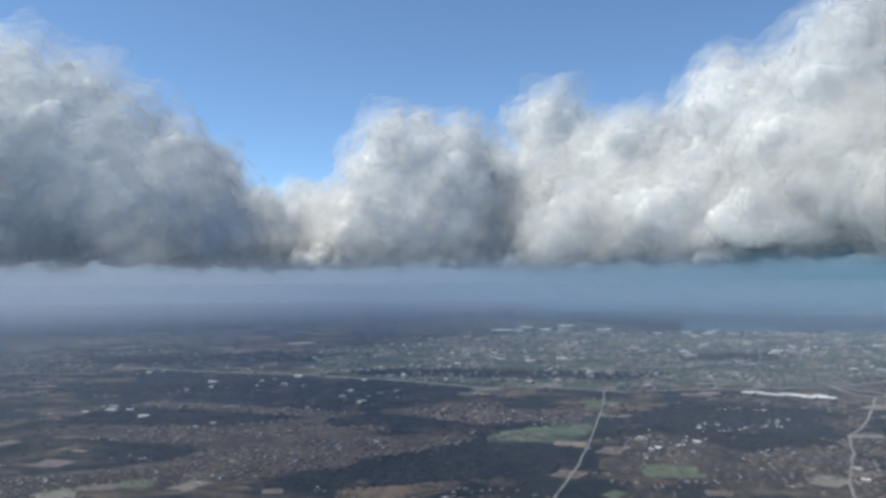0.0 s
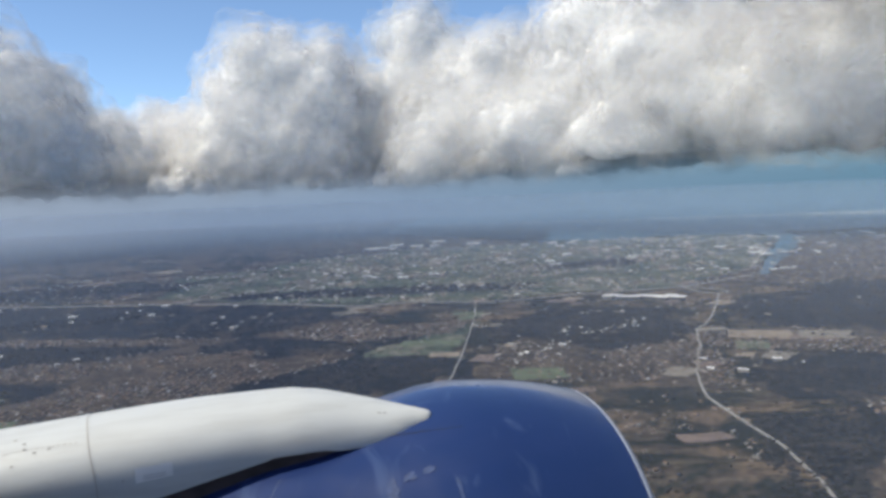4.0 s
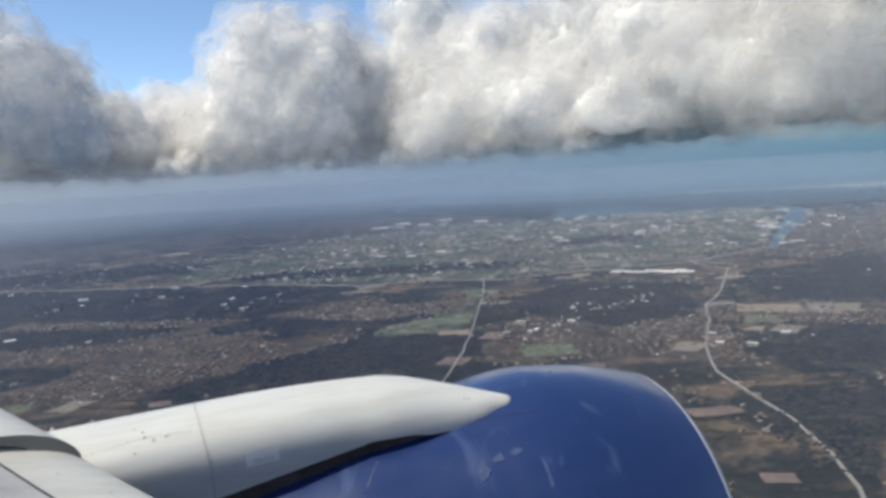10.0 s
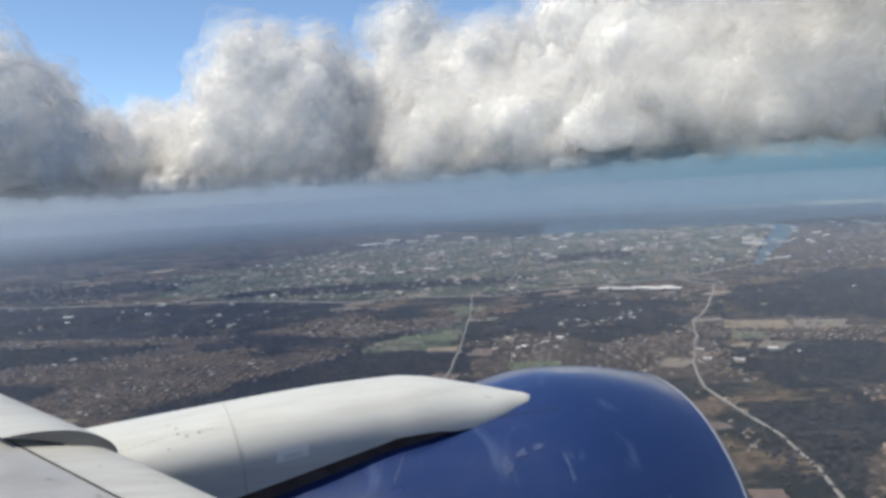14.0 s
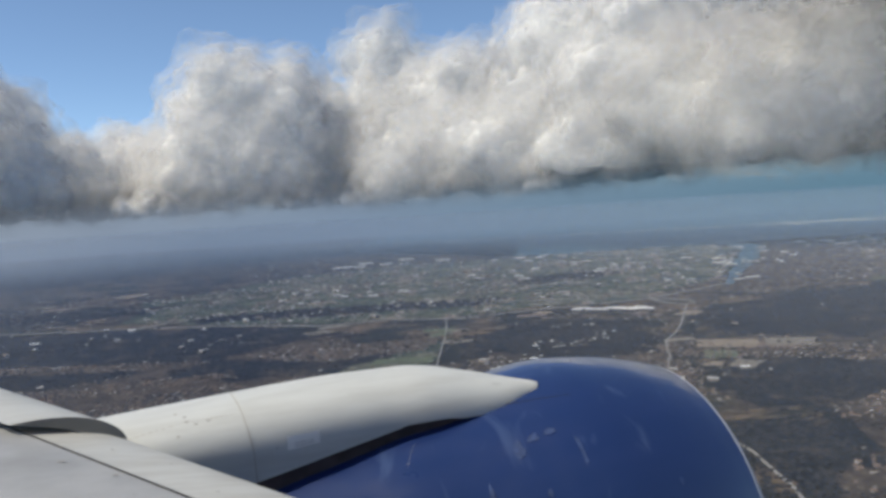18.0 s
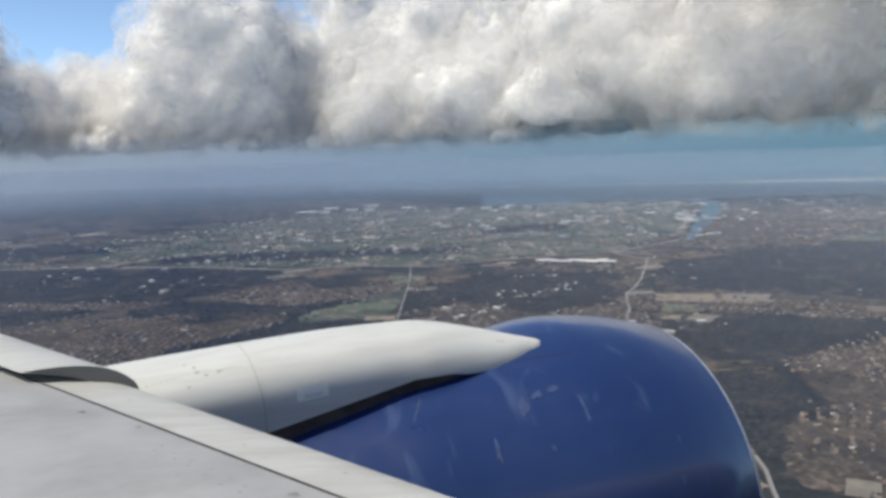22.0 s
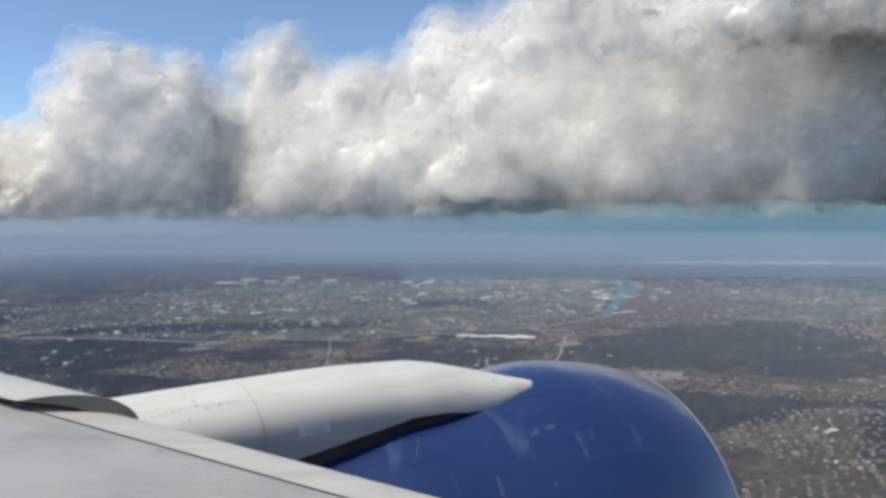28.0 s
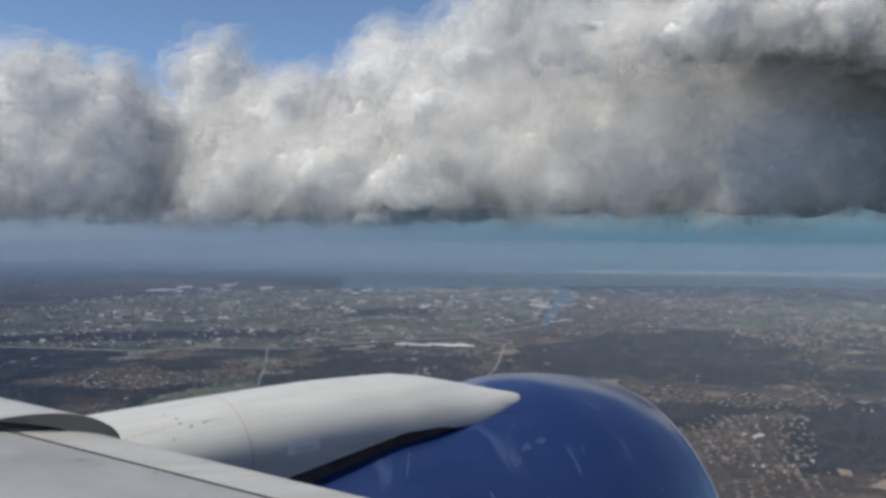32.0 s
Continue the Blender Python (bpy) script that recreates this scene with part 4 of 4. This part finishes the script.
def soft_noise(p):
    """Gradient noise at many places at once, about -0.6 to 0.6."""
    c = np.floor(p).astype(int)
    f = p - c
    s = f * f * f * (f * (f * 6 - 15) + 10)
    total = np.zeros(len(p))
    for i in (0, 1):
        for j in (0, 1):
            for k in (0, 1):
                g = LATTICE[(c[:, 0] + i) % 16, (c[:, 1] + j) % 16, (c[:, 2] + k) % 16]
                w = np.abs(1 - i - s[:, 0]) * np.abs(1 - j - s[:, 1]) * np.abs(1 - k - s[:, 2])
                total += w * ((f - (i, j, k)) * g).sum(axis=1)
    return total


def billow(p, octaves):
    return sum(np.abs(soft_noise(p * 2 ** o + 3.7 * o)) * 0.55 ** o for o in range(octaves))


def fuse(lobes, inflate, voxel):
    """One closed skin round all the lobes, swollen by inflate metres: places and normals of its points, and the mesh."""
    bm = bmesh.new()
    for x, y, z, r in lobes:
        bmesh.ops.create_icosphere(bm, subdivisions=2, radius=r + inflate, matrix=Matrix.Translation((x, y, z)))
    me = bpy.data.meshes.new("lump")
    bm.to_mesh(me)
    bm.free()
    tmp = new("lump", me)
    rm = tmp.modifiers.new("fuse", "REMESH")
    rm.mode, rm.voxel_size = "VOXEL", voxel
    fused = bpy.data.meshes.new_from_object(tmp.evaluated_get(bpy.context.evaluated_depsgraph_get()))
    bpy.data.objects.remove(tmp)
    bpy.data.meshes.remove(me)
    n = len(fused.vertices)
    co, nor = np.empty(n * 3), np.empty(n * 3)
    fused.vertices.foreach_get("co", co)
    fused.vertices.foreach_get("normal", nor)
    return co.reshape(-1, 3), nor.reshape(-1, 3), fused


def finish(name, me, p, material, cut=None):
    """The largest piece of the skin that lies above cut, at the places p."""
    n = len(p)
    e = np.empty(len(me.edges) * 2, dtype=np.int32)
    me.edges.foreach_get("vertices", e)
    e = e.reshape(-1, 2)
    alive = np.ones(n, dtype=bool) if cut is None else p[:, 2] > cut
    e = e[alive[e].all(axis=1)]
    piece = np.arange(n)
    while True:
        low = np.minimum(piece[e[:, 0]], piece[e[:, 1]])
        nxt = piece.copy()
        np.minimum.at(nxt, e[:, 0], low)
        np.minimum.at(nxt, e[:, 1], low)
        nxt = nxt[nxt]
        if (nxt == piece).all():
            break
        piece = nxt
    keep = alive & (piece == np.bincount(piece[alive]).argmax())
    quads = np.empty(len(me.polygons) * 4, dtype=np.int32)
    me.polygons.foreach_get("vertices", quads)
    quads = quads.reshape(-1, 4)
    quads = quads[keep[quads].all(axis=1)]
    used = np.unique(quads)
    index = np.zeros(n, dtype=np.int32)
    index[used] = np.arange(len(used))
    out = bpy.data.meshes.new(name)
    out.from_pydata(p[used].tolist(), [], index[quads].tolist())
    out.polygons.foreach_set("use_smooth", [True] * len(out.polygons))
    out.materials.append(material)
    out.update()
    bpy.data.meshes.remove(me)
    return out


def cumulus(label, az, d, base, width, height, seed, deep=0.5, lobes=90, veils=5):
    """A heaped cloud: many lobes over a flat base, fused into one skin, with thin torn veils round it."""
    rng = random.Random(seed)
    x0, y0 = bearing(az, d)
    size = min(width, height * 1.6)
    towers = [(rng.uniform(-0.75, 0.75), rng.uniform(0.6, 1.0)) for _ in range(4)] + [(rng.uniform(-0.2, 0.2), 1.0)]
    heap = []
    for i in range(lobes):
        if i % 2:
            tu, th = towers[i % len(towers)]
            u, roof = tu + rng.gauss(0, 0.13), th
        else:
            u, roof = rng.uniform(-1, 1), 0.62
        u = max(-1, min(1, u))
        roof *= 1 - 0.75 * abs(u) ** 2.5
        h = rng.random() ** 1.1 * roof
        v = rng.uniform(-1, 1) * deep * (1 - 0.6 * h)
        r = size * rng.uniform(0.09, 0.19) * (1.1 - 0.35 * h)
        heap.append((u * (width / 2 - r * 0.5), v * width / 2, r * 0.3 + h * max(1.0, height - r * 1.1), r))
    big = 4.0 / size
    amp = size * 0.16
    shift = np.array((seed * 1.7, seed * 0.9, 0.3))

    def floor_of(co):
        q = co * (1, 0.2, 0)
        return (soft_noise(q * big + shift) + 0.5 * soft_noise(q * big * 3)) * min(height, 350) * 0.14 + co[:, 1] * 0.09

    def shaped(co, nor, k):
        return co + nor * ((billow(co * big + shift, 4) - 0.3) * amp + soft_noise(co * big * 2.2 + 5.0 * k) * size * 0.035 + soft_noise(co * big * 6.0 + 9.0 * k) * size * 0.012 * (k > 0))[:, None]

    co, nor, me = fuse(heap, -0.015 * size, max(2.5, size / 56))
    p = shaped(co, nor, 0)
    p[:, 2] = np.maximum(p[:, 2], floor_of(co) + min(height, 300) * 0.11)
    ob = new("cloud", finish("cloud", me, p, M_CLOUD))
    ob.matrix_world = pose(x0, y0, base, 0, 0, az)
    tagged(ob, label, "cloud", "clouds over the coast")
    for k, (m, out) in enumerate(VEILS[:veils]):
        co, nor, me = fuse(heap, out * size, max(3.5, size / 36))
        p = shaped(co, nor, k + 1)
        vo = new("veil", finish("veil", me, p, m, floor_of(co) + min(height, 300) * (0.10 - 0.032 * k)))
        vo.parent = ob
        vo["label"] = "thin torn edge of vapour"
    return ob


CLOUDS = [
    ("tall white cumulus with a grey flat base", 20, 2300, 150, 900, 580, 0.5, 100),
    ("bright white cumulus with a grey base", 11, 2700, 146, 640, 390, 0.5, 90),
    ("low white cumulus in a gap of blue sky", 3.5, 3000, 160, 700, 330, 0.5, 90),
    ("bright heaped cumulus with a grey base", -6, 2450, 150, 640, 490, 0.5, 100),
    ("bright heaped cumulus with a domed top", -15, 2550, 156, 720, 530, 0.5, 110),
    ("pale cumulus with a soft grey base", -22, 2400, 149, 640, 490, 0.5, 100),
    ("pale cumulus with a soft grey base", -29, 2250, 158, 680, 540, 0.5, 100),
    ("broad grey cumulus with white crests", -36.5, 2050, 162, 700, 560, 0.5, 110),
    ("broad grey cumulus with white crests", -45, 1950, 172, 800, 640, 0.5, 97),
    ("huge grey cumulus with a dark base", -55, 1850, 166, 900, 660, 0.5, 110),
    ("huge grey cumulus with a dark base", -67, 1950, 170, 900, 660, 0.5, 110),
    ("grey cumulus far to the rear of the wing", 33, 2400, 155, 1000, 520, 0.5, 100),
    ("grey deck of cloud high over the coast", -52, 1500, 405, 950, 160, 0.5, 80),
    ("grey deck of cloud high over the coast", -72, 1550, 395, 900, 170, 0.5, 80),
]
for i, (lab, az, d, base, width, height, deep, lobes) in enumerate(CLOUDS):
    cumulus(lab, az, d, base, width, height, 11 + i if i not in (8, 9) else 53 + i, deep, lobes)
# small bright puffs under the larger clouds
rng = random.Random(23)
for i, (az, d, base, width) in enumerate(((2, 2300, 138, 170), (-8.5, 2250, 140, 130), (-12.5, 2250, 142, 120), (-27, 2000, 140, 150))):
    cumulus("small bright puff of cumulus under the larger clouds", az, d, base, width, width * rng.uniform(0.4, 0.55), 40 + i, 0.5, 30, 4)

# ---- sheets that imitate haze over the land, and glowing rings for the far distance ----
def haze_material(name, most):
    """Thin bluish sheet that imitates haze over the land and ends below the aircraft."""
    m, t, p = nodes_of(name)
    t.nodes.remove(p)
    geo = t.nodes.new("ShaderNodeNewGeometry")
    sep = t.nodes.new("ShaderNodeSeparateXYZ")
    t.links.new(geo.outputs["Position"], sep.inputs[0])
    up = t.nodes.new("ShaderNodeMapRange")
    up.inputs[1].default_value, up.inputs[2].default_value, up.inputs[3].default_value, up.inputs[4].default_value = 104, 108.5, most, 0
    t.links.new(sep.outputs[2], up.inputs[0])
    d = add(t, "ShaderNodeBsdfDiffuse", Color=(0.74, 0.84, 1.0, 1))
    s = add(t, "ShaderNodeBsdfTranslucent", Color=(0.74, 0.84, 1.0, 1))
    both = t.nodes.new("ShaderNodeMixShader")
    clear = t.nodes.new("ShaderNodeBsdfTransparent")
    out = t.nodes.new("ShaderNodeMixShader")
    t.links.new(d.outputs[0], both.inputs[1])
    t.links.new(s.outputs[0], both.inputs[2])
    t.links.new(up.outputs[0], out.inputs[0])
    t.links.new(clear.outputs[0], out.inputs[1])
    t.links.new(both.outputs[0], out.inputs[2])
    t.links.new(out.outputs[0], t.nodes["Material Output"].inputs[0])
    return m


# nested pale sheets imitate air that thickens with distance
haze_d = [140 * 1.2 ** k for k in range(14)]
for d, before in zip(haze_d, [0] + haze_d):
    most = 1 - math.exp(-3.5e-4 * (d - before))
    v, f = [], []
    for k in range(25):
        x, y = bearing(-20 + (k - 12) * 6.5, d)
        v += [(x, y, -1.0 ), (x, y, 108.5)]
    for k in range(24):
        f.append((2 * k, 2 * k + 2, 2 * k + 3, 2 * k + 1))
    tagged(link_mesh("backdrop_haze", v, f, haze_material("haze", most), None, "", True), "thin pale blue sheet imitating haze over the land", "haze", kind="structure")


def far_glow_material(radius, low, high, most):
    """Glowing bluish ring that imitates far haze: none below low[0], most above low[1], none again above high[1]."""
    m, t, p = nodes_of("far_haze_glow")
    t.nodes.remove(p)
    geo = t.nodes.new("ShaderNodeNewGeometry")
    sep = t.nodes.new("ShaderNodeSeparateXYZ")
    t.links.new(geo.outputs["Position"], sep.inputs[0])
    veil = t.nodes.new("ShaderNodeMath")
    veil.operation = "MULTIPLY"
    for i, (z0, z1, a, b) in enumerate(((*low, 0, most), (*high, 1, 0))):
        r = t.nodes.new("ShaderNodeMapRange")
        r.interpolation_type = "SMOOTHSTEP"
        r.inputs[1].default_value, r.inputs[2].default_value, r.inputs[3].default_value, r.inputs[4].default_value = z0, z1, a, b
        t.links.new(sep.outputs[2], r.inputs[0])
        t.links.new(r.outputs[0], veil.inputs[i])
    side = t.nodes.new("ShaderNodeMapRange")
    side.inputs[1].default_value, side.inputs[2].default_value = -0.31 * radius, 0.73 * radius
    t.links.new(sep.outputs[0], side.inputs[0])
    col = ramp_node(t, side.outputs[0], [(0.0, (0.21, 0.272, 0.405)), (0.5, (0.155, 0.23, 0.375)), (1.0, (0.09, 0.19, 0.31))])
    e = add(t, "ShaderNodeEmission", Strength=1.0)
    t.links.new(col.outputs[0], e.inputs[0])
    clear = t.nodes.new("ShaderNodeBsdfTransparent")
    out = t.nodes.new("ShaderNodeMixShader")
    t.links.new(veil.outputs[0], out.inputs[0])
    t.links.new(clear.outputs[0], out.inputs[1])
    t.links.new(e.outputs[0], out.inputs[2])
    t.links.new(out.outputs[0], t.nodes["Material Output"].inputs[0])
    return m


# the rings glow to imitate far haze; the nearer two veil sea and coast
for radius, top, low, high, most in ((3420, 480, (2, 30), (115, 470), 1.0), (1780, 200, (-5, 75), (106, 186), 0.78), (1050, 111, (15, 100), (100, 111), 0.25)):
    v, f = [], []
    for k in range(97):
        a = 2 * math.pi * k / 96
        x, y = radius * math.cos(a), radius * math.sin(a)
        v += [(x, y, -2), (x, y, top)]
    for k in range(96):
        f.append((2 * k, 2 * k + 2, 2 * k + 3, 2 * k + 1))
    tagged(link_mesh("backdrop_distance", v, f, far_glow_material(radius, low, high, most), None, "", True), "glowing blue ring imitating haze near the horizon", "distance", kind="structure")
